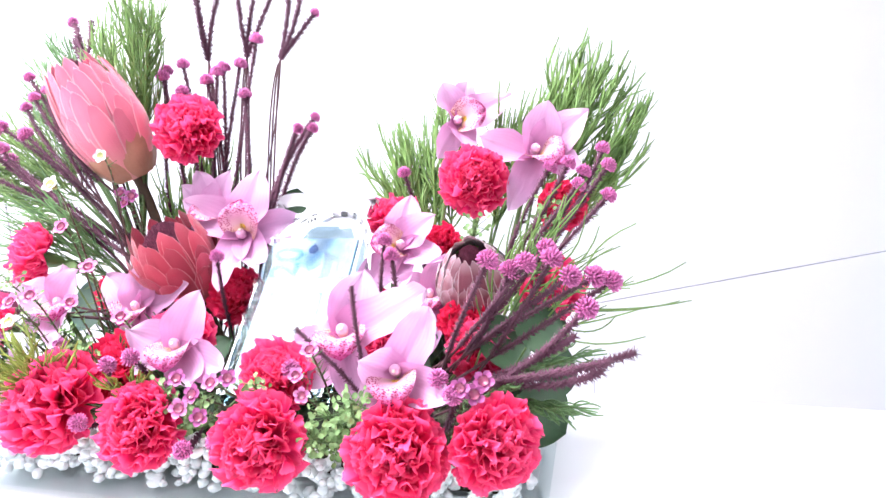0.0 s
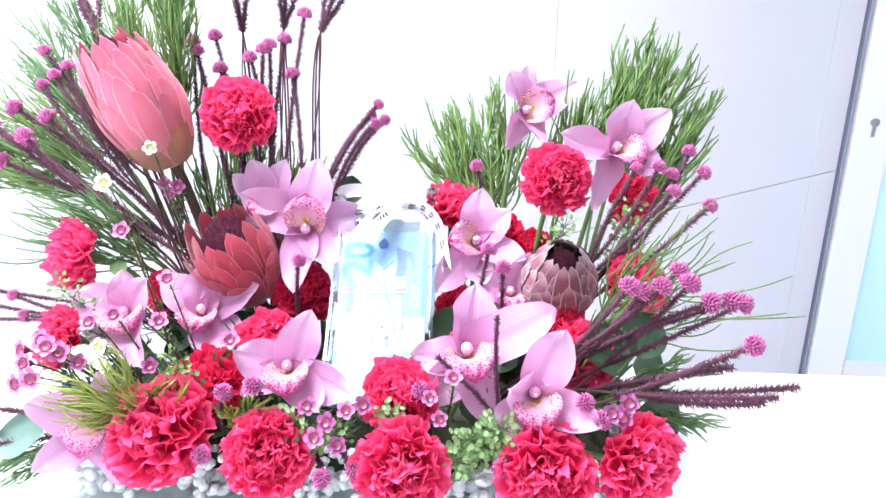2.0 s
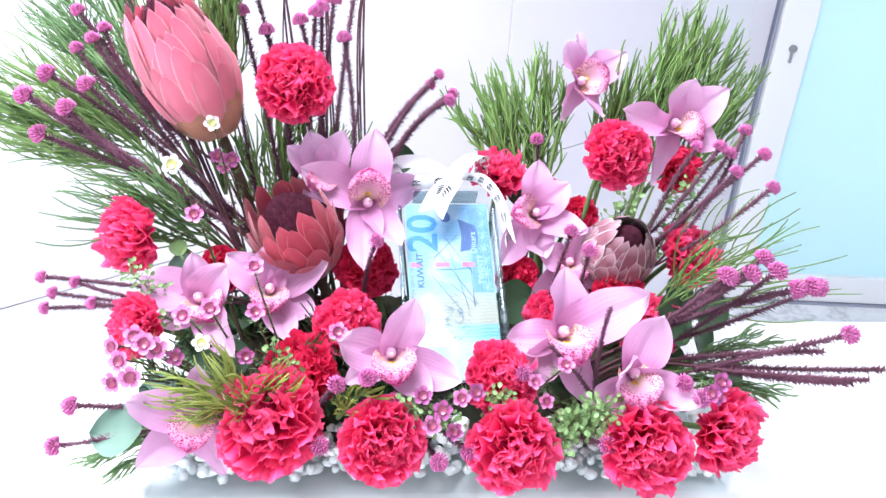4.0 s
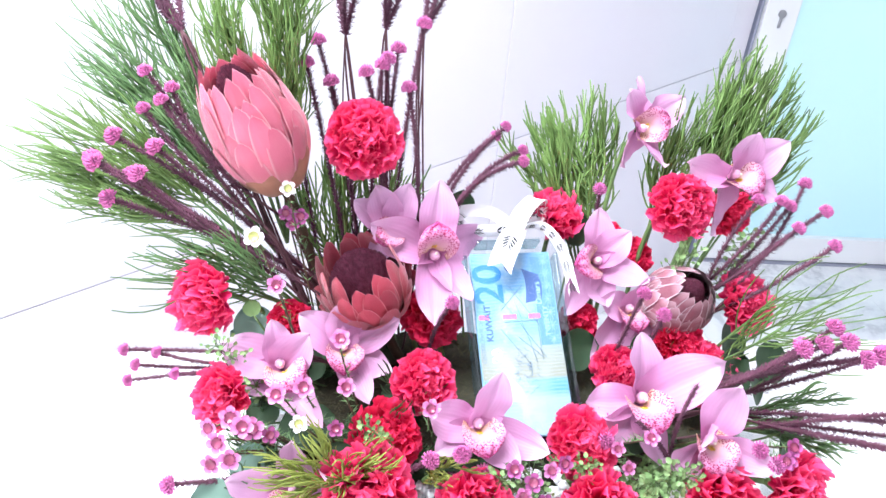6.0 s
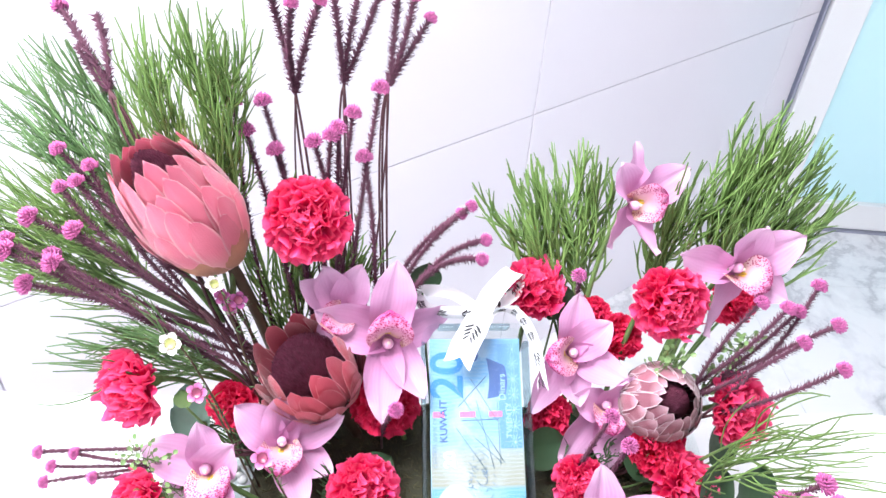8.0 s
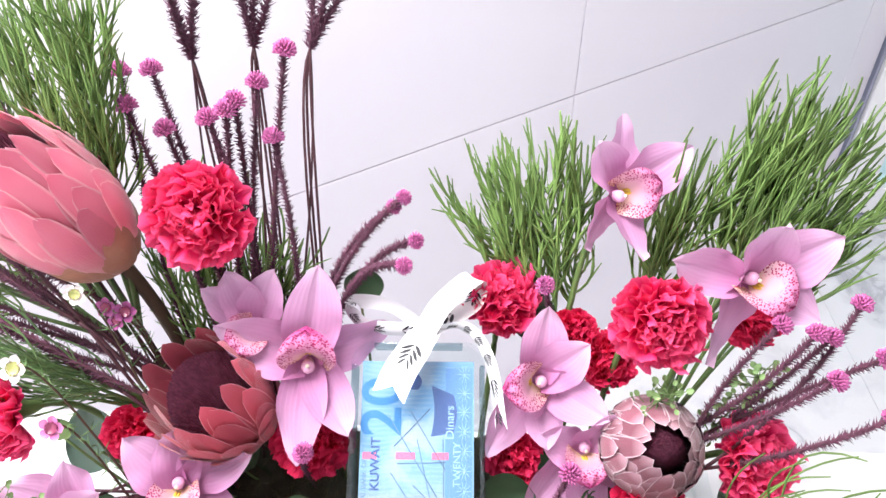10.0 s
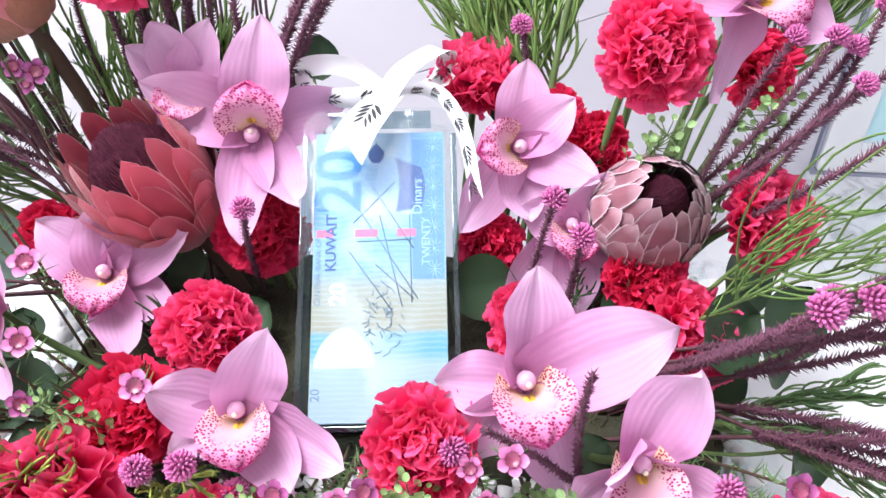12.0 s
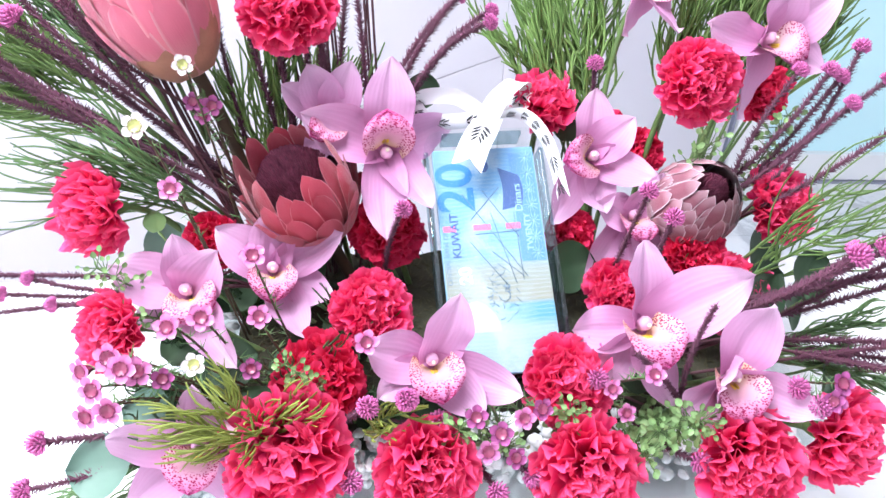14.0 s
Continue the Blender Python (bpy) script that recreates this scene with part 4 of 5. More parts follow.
# ---- plum sprigs with pink heads ----
def head_mesh(seed):
    random.seed(seed)
    g = Geo()
    g.ball((0, 0, 0.002), 0.0034, 10, 7, 0.8)
    for k in range(70):
        z = 1 - (k + 0.5) / 70 * 1.35
        a = k * 2.39996
        r = math.sqrt(max(0, 1 - z * z))
        d = Vector((r * math.cos(a), r * math.sin(a), z))
        p = d * 0.0036 + Vector((0, 0, 0.002))
        q = d * rnd(0.0066, 0.0078) + Vector((0, 0, 0.0022)) + Vector((0, 0, 0.001))
        g.tube([p, p.lerp(q, 0.6), q], [0.0005, 0.0008, 0.0006], 4)
    return g.mesh("flower_head", KNOB)


HEADS = [head_mesh(k) for k in range(3)]


def sprig(base, tip, bend=None, head=1.0, leafy=0.75, r=0.0013, leaf=0.0066, label="dark plum heath sprig with a round pink flower head", thick=1.0):
    base, tip = Vector(base), Vector(tip)
    if 0 < leafy < 0.95 and (tip - base).length > 0.06:
        base = base + Vector((math.sin(tip.x * 900), math.cos(tip.z * 900), 0.4 * math.sin(tip.y * 900))) * 0.012
    random.seed(int(abs(tip.x * 7919 + tip.y * 104729 + tip.z * 1299) * 10))
    mid = Vector(bend) if bend else base.lerp(tip, 0.55) + Vector((rnd(-1, 1), rnd(-1, 1), rnd(-0.9, 0.3))) * 0.10 * (tip - base).length
    n = 26
    pts = bez(base, mid, tip, n)
    m = Matrix.Translation(base)
    ob = thing("plum_sprig", m, label, "sprig", "plum sprigs in the tray")
    g = Geo()
    g.tube([p - base for p in pts], [r * (0.95 - 0.4 * i / n) for i in range(n + 1)], 5)
    if base.z > 0.11:
        down = (pts[0] - pts[2]).normalized()
        low = bez(base, base + down * 0.03, to_foam(base) + Vector((-0.012 if base.x > -0.36 else 0.0, 0, 0)), 10)
        g.tube([p - base for p in low], [r * 0.95] * 11, 5)
    part("stem", g, PLUM_STEM, ob)
    g = Geo()
    length = sum((pts[i + 1] - pts[i]).length for i in range(n))
    rings = int(length * leafy / 0.0012)
    for k in range(rings):
        f = 1 - leafy + leafy * k / rings
        i = min(int(f * n), n - 1)
        p = pts[i].lerp(pts[i + 1], f * n - i) - base
        d = (pts[i + 1] - pts[i]).normalized()
        s = d.orthogonal().normalized()
        w = d.cross(s)
        for j in range(5):
            a = k * 1.1 + j * 1.257 + rnd(-0.3, 0.3)
            o = s * math.cos(a) + w * math.sin(a)
            ln = leaf * 0.82 * thick * rnd(0.55, 1.1)
            g.spine(p + o * 0.0005, p + (o * 0.85 + d * rnd(-0.05, 0.9)) * ln, 0.00058 * thick)
    part("needle_leaves", g, PLUM, ob)
    if head:
        h = part("flower_head", HEADS[int(abs(tip.x) * 1000) % 3], None, ob, "round pink flower head")
        d = (pts[-1] - pts[-3]).normalized()
        h.matrix_local = orient(pts[-1] - base, d, (0.3, 0.4, 0.8)) @ Matrix.Scale(head, 4)
    return ob


def spray_of(base, tips, **kw):
    for t in tips:
        sprig(base, t, **kw)


# high sprigs behind the tall carnation
for b, tips in (((-0.394, 0.695, 0.368), ((-0.408, 0.700, 0.440), (-0.391, 0.682, 0.438), (-0.374, 0.695, 0.436))),
                ((-0.359, 0.709, 0.371), ((-0.366, 0.712, 0.446), (-0.345, 0.720, 0.448), (-0.334, 0.725, 0.432))),
                ((-0.325, 0.715, 0.368), ((-0.296, 0.738, 0.412), (-0.308, 0.735, 0.428), (-0.320, 0.735, 0.432)))):
    sprig((-0.36, 0.60, 0.09), b, None, 0, 0.0, 0.0012, label="thin dark stem of a forked plum sprig")
    for t in tips:
        sprig(b, t, None, 0.75, 1.0, 0.0010, thick=1.25)
for t in ((-0.416, 0.684, 0.362), (-0.425, 0.660, 0.350), (-0.376, 0.657, 0.345), (-0.359, 0.659, 0.356), (-0.340, 0.661, 0.331), (-0.330, 0.673, 0.382), (-0.364, 0.655, 0.352), (-0.440, 0.690, 0.357), (-0.405, 0.66, 0.335), (-0.350, 0.675, 0.360)):
    sprig((-0.365 + (t[0] + 0.37) * 0.4, 0.61, 0.10), t, None, 0.95, 0.72)
# sprigs reaching out beside the large protea
for t in ((-0.574, 0.580, 0.296), (-0.545, 0.579, 0.287), (-0.569, 0.582, 0.266), (-0.565, 0.605, 0.307), (-0.580, 0.594, 0.293), (-0.556, 0.60, 0.276), (-0.535, 0.60, 0.30)):
    sprig((-0.43, 0.592, 0.185), t, None, 1.05, 0.92, 0.0015, 0.0070)
for t in ((-0.541, 0.62, 0.353), (-0.530, 0.61, 0.334), (-0.524, 0.62, 0.340), (-0.545, 0.615, 0.325)):
    sprig((-0.455, 0.605, 0.235), t, None, 0.8, 0.8, 0.0013)
sprig((-0.46, 0.62, 0.22), (-0.526, 0.68, 0.371), None, 0, 0.0, 0.0015, label="thin dark stem of a forked plum sprig")
for t, h in (((-0.564, 0.72, 0.413), 0.9), ((-0.536, 0.71, 0.415), 0), ((-0.550, 0.70, 0.395), 0), ((-0.540, 0.69, 0.398), 0)):
    sprig((-0.526, 0.68, 0.371), t, None, h, 1.0, 0.0012, thick=1.3)
# thin sprigs low at the side
for t in ((-0.551, 0.503, 0.184), (-0.530, 0.507, 0.177), (-0.544, 0.500, 0.172), (-0.549, 0.494, 0.163), (-0.516, 0.496, 0.166)):
    sprig((-0.43, 0.54, 0.150), t, None, 0.68, 0.62, 0.0011, 0.0044)
for t in ((-0.510, 0.425, 0.128), (-0.520, 0.412, 0.105)):
    sprig((-0.40, 0.455, 0.110), t, None, 0.95, 0.8, 0.0013, 0.0062)
# sprigs beside the bow
for t in ((-0.261, 0.636, 0.310), (-0.251, 0.607, 0.302), (-0.255, 0.584, 0.303), (-0.268, 0.640, 0.300)):
    sprig((-0.326, 0.636, 0.160), t, (-0.306 + (t[0] + 0.26), 0.642, 0.262), 0.7, 0.90, 0.0012, 0.0070)
# sprigs on the side towards the door
for t in ((-0.004, 0.589, 0.282), (-0.018, 0.580, 0.265), (0.000, 0.560, 0.272), (0.000, 0.535, 0.253), (-0.030, 0.575, 0.272), (-0.022, 0.555, 0.258), (-0.045, 0.585, 0.268)):
    sprig((-0.085, 0.565, 0.160), t, None, 0.85, 0.72, 0.0013, 0.0064)
for t in ((-0.038, 0.458, 0.229), (-0.072, 0.439, 0.225), (-0.033, 0.445, 0.226), (-0.022, 0.437, 0.218), (0.002, 0.449, 0.212), (-0.008, 0.442, 0.217), (-0.050, 0.448, 0.222), (-0.060, 0.455, 0.215)):
    sprig((-0.105, 0.495, 0.130), t, None, 1.0, 0.75, 0.0013, 0.0062)
for t, h in (((-0.010, 0.388, 0.213), 0.9), ((0.017, 0.378, 0.194), 0), ((0.000, 0.380, 0.182), 0), ((-0.015, 0.395, 0.196), 0), ((0.004, 0.372, 0.190), 0)):
    sprig((-0.085, 0.475, 0.125), t, None, h, 0.8, 0.0012, 0.0066, label="dark plum heath sprig reaching out over the table")
for t in ((-0.161, 0.514, 0.221), (-0.150, 0.496, 0.214), (-0.310, 0.532, 0.202), (-0.172, 0.620, 0.260)):
    sprig((t[0] - 0.004, t[1] + 0.03, 0.10), t, None, 0.85, 0.7, 0.0011, 0.0050)
for t in ((-0.154, 0.419, 0.214), (-0.192, 0.415, 0.186)):
    sprig((-0.142, 0.440, 0.115), t, None, 0, 0.8, 0.0010, 0.0046, label="small plum heath sprig lying over an orchid")
for t in ((-0.313, 0.416, 0.158), (-0.296, 0.418, 0.136), (-0.335, 0.418, 0.150), (-0.245, 0.398, 0.112), (-0.150, 0.396, 0.118), (-0.087, 0.402, 0.152), (-0.098, 0.410, 0.158), (-0.345, 0.396, 0.118), (-0.205, 0.432, 0.150), (-0.265, 0.392, 0.108)):
    sprig((t[0] - 0.020, t[1] + 0.055, 0.095), t, None, 0.9, 0.75, 0.0012, 0.0060, label="short plum heath sprig with a pink flower head")


# ---- needle foliage ----
def foliage(base, tips, mat, strands=60, spread=0.035, r=0.0008, twigs=3, sag=0.15, label="spray of fine green needle foliage", start=0.35):
    """Needles that fan out of a few limbs, towards the tips."""
    base = Vector(base)
    m = Matrix.Translation(base)
    random.seed(int(abs(base.x * 7717 + base.y * 9973 + len(tips) * 31 + tips[0][0] * 5003)))
    ob = thing("needle_spray", m, label, "foliage", "green sprays in the tray")
    needles = Geo()
    for t in tips:
        t = Vector(t) - base
        mid = t * 0.5 + Vector((rnd(-1, 1), rnd(-1, 1), rnd(0, 1))) * 0.08 * t.length
        path = bez(Vector((0, 0, 0)), mid, t * 0.86, 16)
        limb = Geo()
        limb.tube(path, [0.0016 * (1.15 - i / 17) for i in range(17)], 5)
        part("limb", limb, STEM, ob)
        for k in range(strands):
            f = start + (0.95 - start) * (k + rnd(0, 1)) / strands
            i = min(int(f * 16), 15)
            p = path[i].lerp(path[i + 1], f * 16 - i)
            d = (path[i + 1] - path[i]).normalized()
            o = Vector((rnd(-1, 1), rnd(-1, 1), rnd(-1, 1)))
            o = (o - d * o.dot(d)).normalized()
            ln = spread * rnd(0.7, 1.35)
            q = p + (d * 0.96 + o * rnd(0.10, 0.42)) * ln + Vector((0, 0, -sag * ln * rnd(0, 1)))
            c = p + d * ln * 0.35 + o * ln * rnd(0.20, 0.55)
            strand = bez(p, c, q, 6)
            needles.tube(strand, [r, r, r, r, r * 0.95, r * 0.9, r * 0.6], 3, False)
            for j in range(twigs):
                w = strand[2 + j % 4]
                e = (strand[3 + j % 4] - w).normalized()
                s = Vector((rnd(-1, 1), rnd(-1, 1), rnd(-1, 1))) * 0.45
                needles.tube([w, w + (e + s * 0.7) * ln * 0.16, w + (e * 1.15 + s) * ln * 0.34], [r * 0.85, r * 0.8, r * 0.3], 3, False)
    part("needles", needles, mat, ob, "fine green needles")
    return ob


G0, G1, GY = NEEDLE
foliage((-0.445, 0.630, 0.20), ((-0.490, 0.680, 0.425), (-0.462, 0.668, 0.445), (-0.425, 0.655, 0.440), (-0.505, 0.69, 0.405), (-0.445, 0.66, 0.432)), G0, 46, 0.046, 0.00085, 2, -0.1)
foliage((-0.455, 0.630, 0.19), ((-0.600, 0.70, 0.385), (-0.565, 0.70, 0.408), (-0.600, 0.69, 0.345), (-0.545, 0.685, 0.37), (-0.615, 0.70, 0.36)), G1, 50, 0.048, 0.00080, 2, 0.0)
foliage((-0.460, 0.625, 0.19), ((-0.625, 0.64, 0.318), (-0.645, 0.63, 0.290), (-0.620, 0.62, 0.262), (-0.585, 0.65, 0.31), (-0.64, 0.63, 0.275)), G0, 56, 0.046, 0.00078, 2, 0.0)
foliage((-0.420, 0.600, 0.14), ((-0.545, 0.560, 0.212), (-0.525, 0.57, 0.243), (-0.540, 0.57, 0.226), (-0.500, 0.58, 0.232), (-0.49, 0.56, 0.25)), G1, 20, 0.050, 0.0008, 1)
foliage((-0.385, 0.628, 0.10), ((-0.355, 0.672, 0.262), (-0.385, 0.675, 0.290), (-0.410, 0.67, 0.275), (-0.43, 0.66, 0.25), (-0.335, 0.66, 0.25)), G0, 34, 0.042, 0.0010, 1, -0.1)
foliage((-0.150, 0.632, 0.10), ((-0.224, 0.715, 0.272), (-0.206, 0.72, 0.296), (-0.172, 0.73, 0.310), (-0.144, 0.72, 0.306), (-0.185, 0.72, 0.290)), G0, 34, 0.044, 0.00115, 3, -0.15, start=0.45)
foliage((-0.080, 0.620, 0.12), ((-0.034, 0.698, 0.360), (-0.010, 0.695, 0.372), (0.014, 0.69, 0.354), (0.028, 0.675, 0.318), (0.020, 0.66, 0.285), (-0.018, 0.69, 0.340)), G0, 36, 0.044, 0.00115, 3, -0.2, start=0.55)
foliage((-0.110, 0.640, 0.15), ((-0.085, 0.68, 0.305), (-0.055, 0.68, 0.320)), G0, 40, 0.045, 0.0010, 1, -0.2)
foliage((-0.095, 0.540, 0.11), ((-0.036, 0.50, 0.252), (-0.028, 0.485, 0.240), (-0.055, 0.465, 0.238), (0.018, 0.485, 0.198), (0.005, 0.50, 0.215)), G0, 12, 0.060, 0.0007, 0, label="spray of long arching green needles")
foliage((-0.085, 0.480, 0.115), ((0.003, 0.425, 0.140), (-0.010, 0.415, 0.135), (0.006, 0.450, 0.172), (-0.015, 0.46, 0.175), (-0.035, 0.44, 0.16)), G1, 50, 0.013, 0.00065, 0, label="low spray of green heath foliage over the table", start=0.2)
foliage((-0.392, 0.428, 0.120), ((-0.440, 0.418, 0.146), (-0.412, 0.428, 0.156), (-0.395, 0.405, 0.150), (-0.425, 0.410, 0.140), (-0.375, 0.42, 0.15)), GY, 26, 0.030, 0.0008, 1, label="tuft of yellow-green thready foliage", start=0.15)
foliage((-0.335, 0.440, 0.105), ((-0.325, 0.405, 0.145), (-0.310, 0.415, 0.15)), GY, 18, 0.022, 0.0008, 1, label="tuft of yellow-green thready foliage", start=0.15)
foliage((-0.440, 0.450, 0.095), ((-0.530, 0.425, 0.070), (-0.495, 0.400, 0.082), (-0.51, 0.415, 0.085)), G1, 60, 0.013, 0.0006, 0, label="flat green fern-like spray beside the tray", start=0.15)


# ---- wax flowers ----
def wax_parts(kind):
    g = Geo()
    for k in range(5):
        a = 6.2832 * k / 5

        def fn(s, t, a=a):
            u = 2 * s - 1
            r = 0.0026 + 0.0040 * t
            w = 0.0027 * math.sin(math.pi * min(1, 0.22 + 0.62 * t)) * ((1 - t ** 4) ** 0.5 if t < 1 else 0)
            p = Vector((r, w * u, 0.0020 + 0.0006 * t * t + 0.0006 * u * u))
            return (p.x * math.cos(a) - p.y * math.sin(a), p.x * math.sin(a) + p.y * math.cos(a), p.z)
        g.grid(fn, 5, 5)
    petals = g.mesh("petals", WAX[kind])
    g = Geo()
    g.grid(lambda a, b: ((0.0012 + 0.0022 * math.sin(1.57 * b)) * math.cos(6.2832 * a), (0.0012 + 0.0022 * math.sin(1.57 * b)) * math.sin(6.2832 * a), -0.0035 + 0.0062 * b), 10, 5)
    g.grid(lambda a, b: ((0.0030 * b) * math.cos(6.2832 * a), (0.0030 * b) * math.sin(6.2832 * a), 0.0012 + 0.0012 * b * b), 10, 3)
    for k in range(10):
        a = 0.628 * k
        g.spine((0.0028 * math.cos(a), 0.0028 * math.sin(a), 0.0022), (0.0024 * math.cos(a), 0.0024 * math.sin(a), 0.0042), 0.0004)
    return petals, g.mesh("cup", WAX_CUP_GREEN if kind == 1 else WAX_CUP)


WAXM = [wax_parts(k) for k in range(3)]


def wax_flower(p, facing, kind=0, size=1.0, root=None):
    p = Vector(p)
    f = Vector(facing).normalized()
    m = orient(p, f, (0.1, 0.3, 0.9)) @ Matrix.Rotation(p.x * 90, 4, "Z")
    label = ("small pink wax flower with a dark red cup", "small white wax flower with a green cup", "small purple wax flower bud")[kind]
    ob = thing("wax_flower", m, label, "flower", "wax flowers in the tray")
    for nm, me in zip(("petals", "cup"), WAXM[kind]):
        part(nm, me, None, ob).scale = (size,) * 3
    base = Vector(root) if root else to_foam(p, 0.85)
    q = p - f * 0.003
    stem_part(ob, m, q, q - f * 0.02, base, 0.0009, 0.0006, BARK, n=8)
    inv = m.inverted()
    g = Geo()
    path = bez(base, q - f * 0.02, q, 12)
    for k in range(3, 12):
        for j in range(3):
            d = Vector((rnd(-1, 1), rnd(-1, 1), rnd(-0.2, 1))).normalized()
            g.spine(inv @ path[k], inv @ (path[k] + d * rnd(0.006, 0.011)), 0.0006)
    part("needle_leaves", g, NEEDLE[1], ob)
    return ob


random.seed(77)
ROOT = (-0.43, 0.50, 0.10)
for p, f, k, s in (((-0.459, 0.534, 0.262), (-0.1, -0.8, 0.6), 1, 1.25), ((-0.437, 0.572, 0.283), (0.1, -0.9, 0.4), 1, 1.0), ((-0.444, 0.522, 0.228), (0, -0.8, 0.6), 0, 1.15),
                   ((-0.442, 0.600, 0.246), (0, -0.8, 0.5), 2, 1.0), ((-0.431, 0.600, 0.243), (0.2, -0.8, 0.5), 2, 1.1), ((-0.436, 0.597, 0.238), (-0.2, -0.8, 0.4), 2, 0.95),
                   ((-0.397, 0.489, 0.202), (0.1, -0.6, 0.8), 0, 1.2), ((-0.422, 0.454, 0.188), (0.1, -0.7, 0.7), 0, 1.2), ((-0.440, 0.454, 0.182), (-0.2, -0.7, 0.7), 0, 1.2),
                   ((-0.393, 0.460, 0.182), (0.2, -0.7, 0.7), 0, 1.1), ((-0.424, 0.433, 0.174), (0, -0.7, 0.7), 1, 1.0), ((-0.334, 0.438, 0.180), (0.1, -0.7, 0.7), 0, 1.1),
                   ((-0.470, 0.443, 0.172), (-0.2, -0.75, 0.6), 0, 1.3), ((-0.456, 0.438, 0.166), (0.1, -0.75, 0.6), 0, 1.3), ((-0.462, 0.434, 0.172), (0.1, -0.7, 0.7), 0, 1.25),
                   ((-0.478, 0.432, 0.160), (-0.3, -0.8, 0.5), 0, 1.25), ((-0.470, 0.424, 0.153), (0, -0.9, 0.4), 0, 1.25), ((-0.484, 0.440, 0.166), (-0.5, -0.7, 0.4), 0, 1.2), ((-0.482, 0.425, 0.148), (-0.3, -0.8, 0.3), 0, 1.2),
                   ((-0.445, 0.440, 0.158), (0.2, -0.8, 0.5), 2, 1.0), ((-0.400, 0.452, 0.150), (0.1, -0.7, 0.6), 2, 1.0),
                   ((-0.250, 0.408, 0.148), (0.0, -0.8, 0.6), 0, 1.0), ((-0.262, 0.405, 0.140), (-0.2, -0.8, 0.6), 2, 1.1), ((-0.270, 0.400, 0.132), (0.1, -0.8, 0.5), 0, 1.1), ((-0.255, 0.398, 0.128), (0.2, -0.8, 0.5), 2, 1.0),
                   ((-0.240, 0.412, 0.150), (0.2, -0.8, 0.6), 2, 1.0), ((-0.276, 0.410, 0.148), (0.0, -0.7, 0.7), 2, 1.05),
                   ((-0.197, 0.424, 0.150), (0.0, -0.8, 0.6), 0, 0.9), ((-0.181, 0.412, 0.172), (0, -0.6, 0.8), 0, 1.0), ((-0.190, 0.415, 0.140), (0.1, -0.8, 0.5), 0, 0.9),
                   ((-0.075, 0.405, 0.152), (0.3, -0.7, 0.6), 2, 1.1), ((-0.070, 0.412, 0.158), (0.1, -0.7, 0.7), 2, 1.1), ((-0.082, 0.400, 0.158), (0.0, -0.8, 0.6), 2, 1.0)):
    wax_flower(p, f, k, s)


# ---- round leaves and small-leaved twigs ----
def round_leaf(p, facing, up, size, mat, label):
    m = orient(p, facing, up)
    ob = thing("round_leaf", m, label, "leaf", "round leaves in the tray")
    g = Geo()

    def fn(a, b):
        u = 2 * a - 1
        w = size * 0.52 * math.sin(math.pi * min(1, 0.06 + 0.90 * b)) ** 0.6 * ((1 - b ** 8) ** 0.5 if b < 1 else 0)
        return (w * u, size * (b - 0.5), 0.10 * size * u * u + 0.10 * size * (b - 0.5) ** 2 - 0.02 * size * math.exp(-(u * 8) ** 2))
    g.grid(fn, 10, 10)
    part("blade", g, mat, ob)
    base = to_foam(p)
    start = m @ Vector((0, -size * 0.5, 0))
    stem_part(ob, m, start, start.lerp(base, 0.4) + Vector((0, 0, -0.01)), base, 0.0011, 0.0009, STEM)
    return ob


GL = "grey-green round eucalyptus leaf among the flowers"
for p, f, u, s, mt in (((-0.462, 0.450, 0.118), (-0.2, -0.7, 0.7), (-0.8, 0.1, 0.2), 0.032, EUC), ((-0.485, 0.422, 0.108), (-0.2, -0.5, 0.8), (-0.9, -0.1, 0.1), 0.036, EUC),
                       ((-0.471, 0.580, 0.150), (-0.1, -0.8, 0.5), (-0.3, 0.1, 0.9), 0.034, EUC), ((-0.476, 0.575, 0.135), (-0.1, -0.8, 0.5), (-0.8, 0.1, 0.4), 0.034, EUC),
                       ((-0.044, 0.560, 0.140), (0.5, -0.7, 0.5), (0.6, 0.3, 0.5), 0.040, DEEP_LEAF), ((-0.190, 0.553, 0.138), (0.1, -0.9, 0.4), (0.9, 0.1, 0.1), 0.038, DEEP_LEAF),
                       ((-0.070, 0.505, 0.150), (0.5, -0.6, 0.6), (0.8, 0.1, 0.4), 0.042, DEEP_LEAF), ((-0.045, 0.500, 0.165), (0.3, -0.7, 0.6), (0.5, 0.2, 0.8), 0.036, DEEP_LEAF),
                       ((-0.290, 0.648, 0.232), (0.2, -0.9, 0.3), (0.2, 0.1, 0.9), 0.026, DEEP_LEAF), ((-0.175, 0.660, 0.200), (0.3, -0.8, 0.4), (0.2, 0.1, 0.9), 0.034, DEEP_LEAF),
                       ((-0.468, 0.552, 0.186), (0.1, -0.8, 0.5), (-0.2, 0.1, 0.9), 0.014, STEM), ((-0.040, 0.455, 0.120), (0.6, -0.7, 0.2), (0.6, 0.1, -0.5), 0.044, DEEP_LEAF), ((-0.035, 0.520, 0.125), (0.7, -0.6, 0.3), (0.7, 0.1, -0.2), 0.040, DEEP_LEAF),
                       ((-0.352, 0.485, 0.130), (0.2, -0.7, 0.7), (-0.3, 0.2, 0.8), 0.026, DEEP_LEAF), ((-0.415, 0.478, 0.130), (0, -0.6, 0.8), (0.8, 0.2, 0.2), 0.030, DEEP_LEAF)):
    round_leaf(p, f, u, s, mt, GL if mt is EUC else "dark green rounded leaf among the flowers")


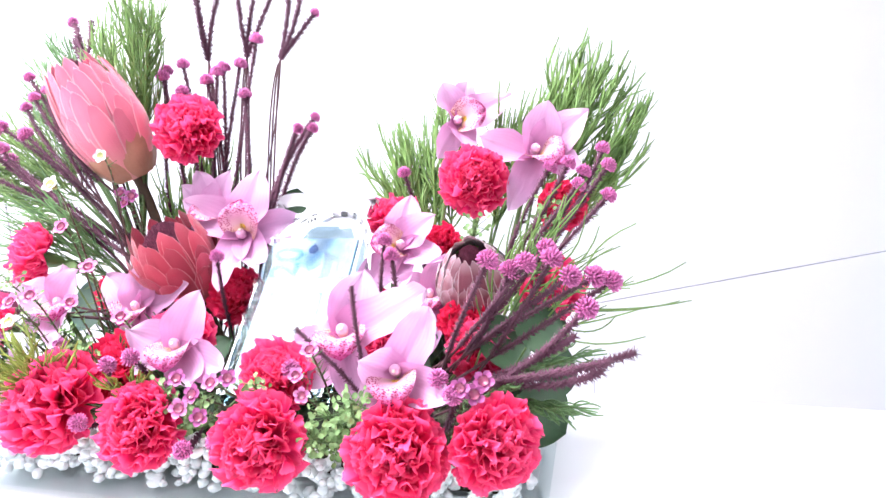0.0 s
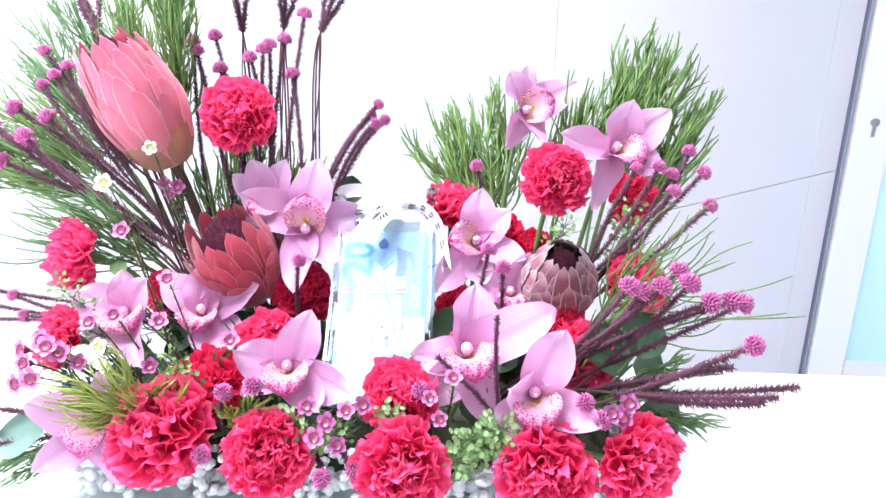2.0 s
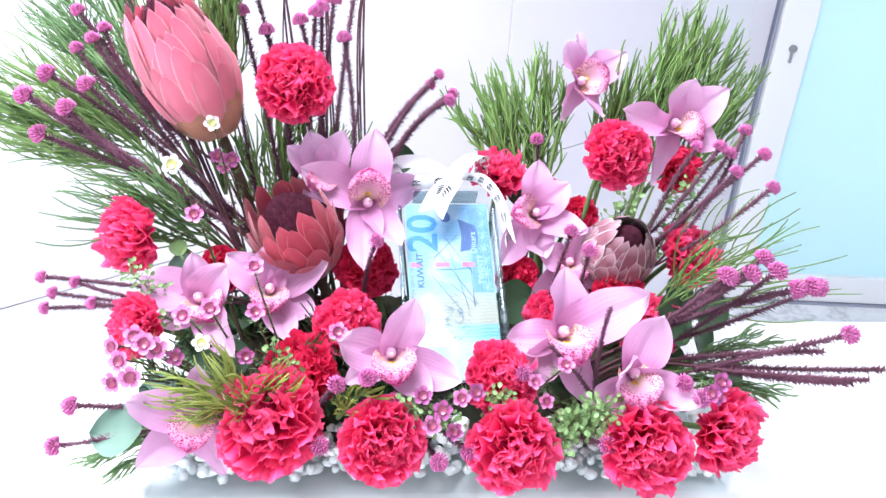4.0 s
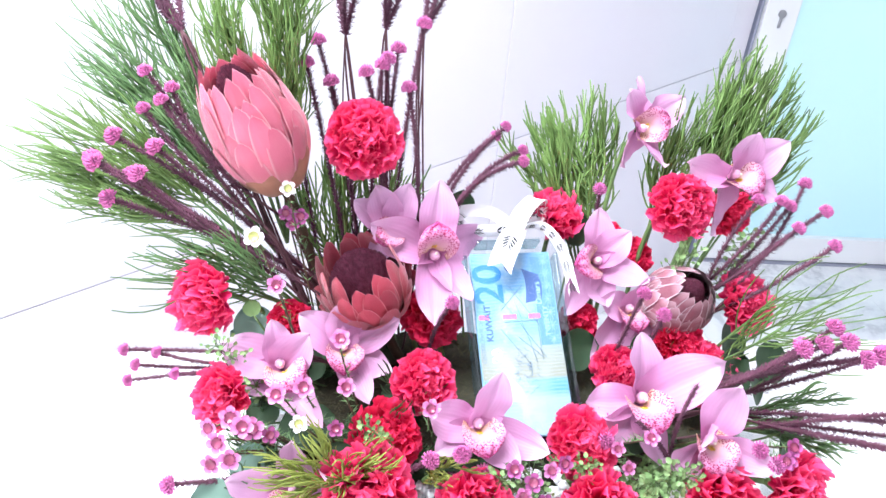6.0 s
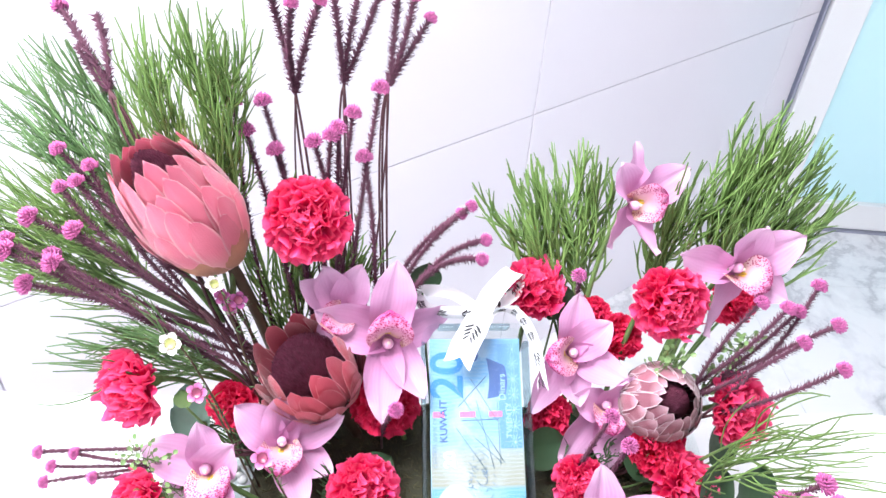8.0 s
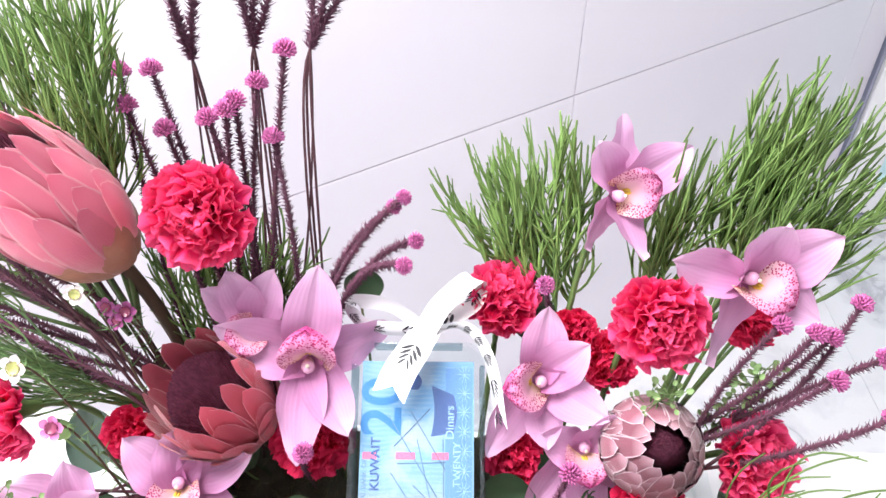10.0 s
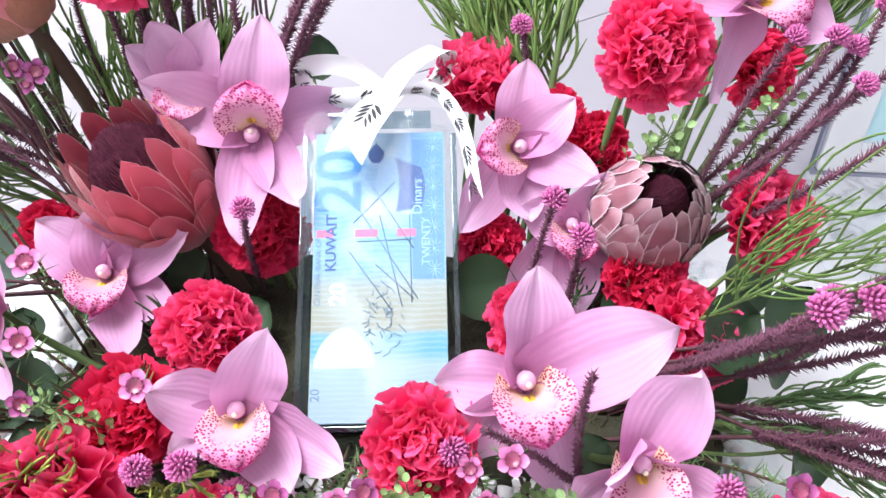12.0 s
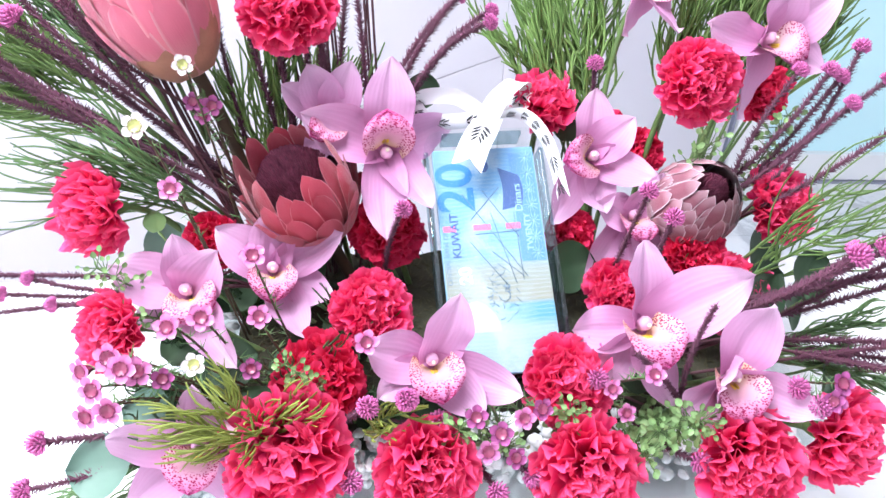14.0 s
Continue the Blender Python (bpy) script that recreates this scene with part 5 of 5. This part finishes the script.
# Dark filler at random spots: stands for low leaves and the gaps' shade.
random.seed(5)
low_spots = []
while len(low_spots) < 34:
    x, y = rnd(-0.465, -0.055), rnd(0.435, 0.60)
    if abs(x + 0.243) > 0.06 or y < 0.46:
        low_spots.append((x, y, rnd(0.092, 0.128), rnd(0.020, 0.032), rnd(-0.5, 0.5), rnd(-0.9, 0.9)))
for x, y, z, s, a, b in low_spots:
    round_leaf((x, y, z), (a, -0.6, 0.8), (b, 0.4, 0.5), s, DEEP_LEAF, "dark green filler leaf darkening a low gap between flowers")
for k in range(16):
    x, y, z, s, a, b = low_spots[k * 2]
    foliage((x, y + 0.012, 0.085), ((x + 0.02 * a, y - 0.014, z + 0.028), (x + 0.03 * b, y - 0.004, z + 0.034)), NEEDLE_DARK, 26, 0.022, 0.0007, 1, label="low dark green needle tuft darkening a gap between flowers", start=0.1)


def leafy_twig(base, tip, count, size, mat, label, scatter=0.012):
    base, tip = Vector(base), Vector(tip)
    random.seed(int(abs(tip.x * 31337 + tip.z * 991)))
    m = Matrix.Translation(base)
    ob = thing("leafy_twig", m, label, "twig", "small green twigs in the tray")
    path = [p - base for p in bez(base, base.lerp(tip, 0.5) + Vector((rnd(-1, 1), rnd(-1, 0), 0.5)) * 0.01, tip, 10)]
    g, lv = Geo(), Geo()
    g.tube(path, [0.0009 - 0.00005 * i for i in range(11)], 5)
    count, size = int(count * 1.7), size * 0.68
    for k in range(count):
        p = path[2 + int(8.99 * k / count)]
        d = Vector((rnd(-1, 1), rnd(-1, 0.6), rnd(-0.6, 1))).normalized()
        q = p + d * rnd(0.3, 1.0) * scatter
        g.tube([p, q], [0.0004, 0.0003], 3, False)
        s = size * rnd(0.7, 1.2)
        mm = orient(q, Vector((rnd(-0.7, 0.7), -0.8, rnd(0, 1))), d)
        lv.grid(lambda a, b: mm @ Vector(((2 * a - 1) * s * 0.45 * math.sin(math.pi * min(1, 0.08 + 0.86 * b)) ** 0.7, s * b, 0.12 * s * (2 * a - 1) ** 2)), 4, 4)
    part("stem", g, STEM, ob)
    part("leaves", lv, mat, ob, "tiny rounded green leaves")
    return ob


TW = "twig with many tiny rounded green leaves"
for b, t, n, s, sc in (((-0.160, 0.450, 0.085), (-0.150, 0.404, 0.142), 90, 0.0062, 0.014), ((-0.155, 0.452, 0.085), (-0.170, 0.408, 0.130), 70, 0.0062, 0.014), ((-0.220, 0.450, 0.09), (-0.222, 0.412, 0.146), 60, 0.0055, 0.010),
                       ((-0.180, 0.452, 0.085), (-0.178, 0.400, 0.118), 70, 0.0060, 0.012), ((-0.300, 0.450, 0.090), (-0.258, 0.405, 0.128), 60, 0.0055, 0.012), ((-0.300, 0.450, 0.090), (-0.285, 0.408, 0.140), 50, 0.0055, 0.012),
                       ((-0.360, 0.470, 0.10), (-0.378, 0.436, 0.168), 36, 0.0050, 0.010), ((-0.450, 0.530, 0.12), (-0.487, 0.496, 0.192), 40, 0.0050, 0.012), ((-0.440, 0.520, 0.12), (-0.480, 0.490, 0.165), 36, 0.0050, 0.012), ((-0.12, 0.60, 0.12), (-0.10, 0.57, 0.225), 60, 0.006, 0.014), ((-0.06, 0.60, 0.14), (-0.045, 0.58, 0.24), 50, 0.006, 0.014)):
    leafy_twig(b, t, n, s, SMALL_LEAF, TW, sc)


# ---- wall tiles and floor slabs ----
TH, TWD = 1.20, 1.20
g = Geo()
g.box((0.0015, -0.010, 0.0015), (TWD - 0.0015, 0.0, TH - 0.0015), 0.0012)
TILE_ME = g.mesh("tile", TILE, False)
wl = (B - W0).length
off = (A - W0).length
inv = wall_1.matrix_world.inverted()
k0 = -int(off / TWD) - 1
for i in range(k0, 3):
    x0 = off + i * TWD
    for j in range(-1, 3):
        z0 = JOINT + j * TH
        lo, hi = max(x0, 0.0), min(x0 + TWD, wl - 0.003)
        zl, zh = max(z0, FLOOR), min(z0 + TH, CEIL)
        if hi - lo < 0.02 or zh - zl < 0.02:
            continue
        ob = new("tile", TILE_ME)
        ob.parent = wall_1
        ob.location = (lo, 0.0, zl)
        ob.scale = ((hi - lo) / TWD, 1, (zh - zl) / TH)
g = Geo()
g.box((0.0008, 0.0008, -0.006), (0.7992, 0.7992, 0.0), 0.0006)
SLAB_ME = g.mesh("slab", MARBLE, False)
for i in range(-3, 6):
    for j in range(-4, 5):
        x, y = i * 0.8 + 0.1, j * 0.8 - 0.2
        if x < W0.x - 0.8 or x > P3.x or y > 3.0 or y < -2.9:
            continue
        ob = new("slab", SLAB_ME)
        ob.parent = floor
        ob.location = (x, y, FLOOR)
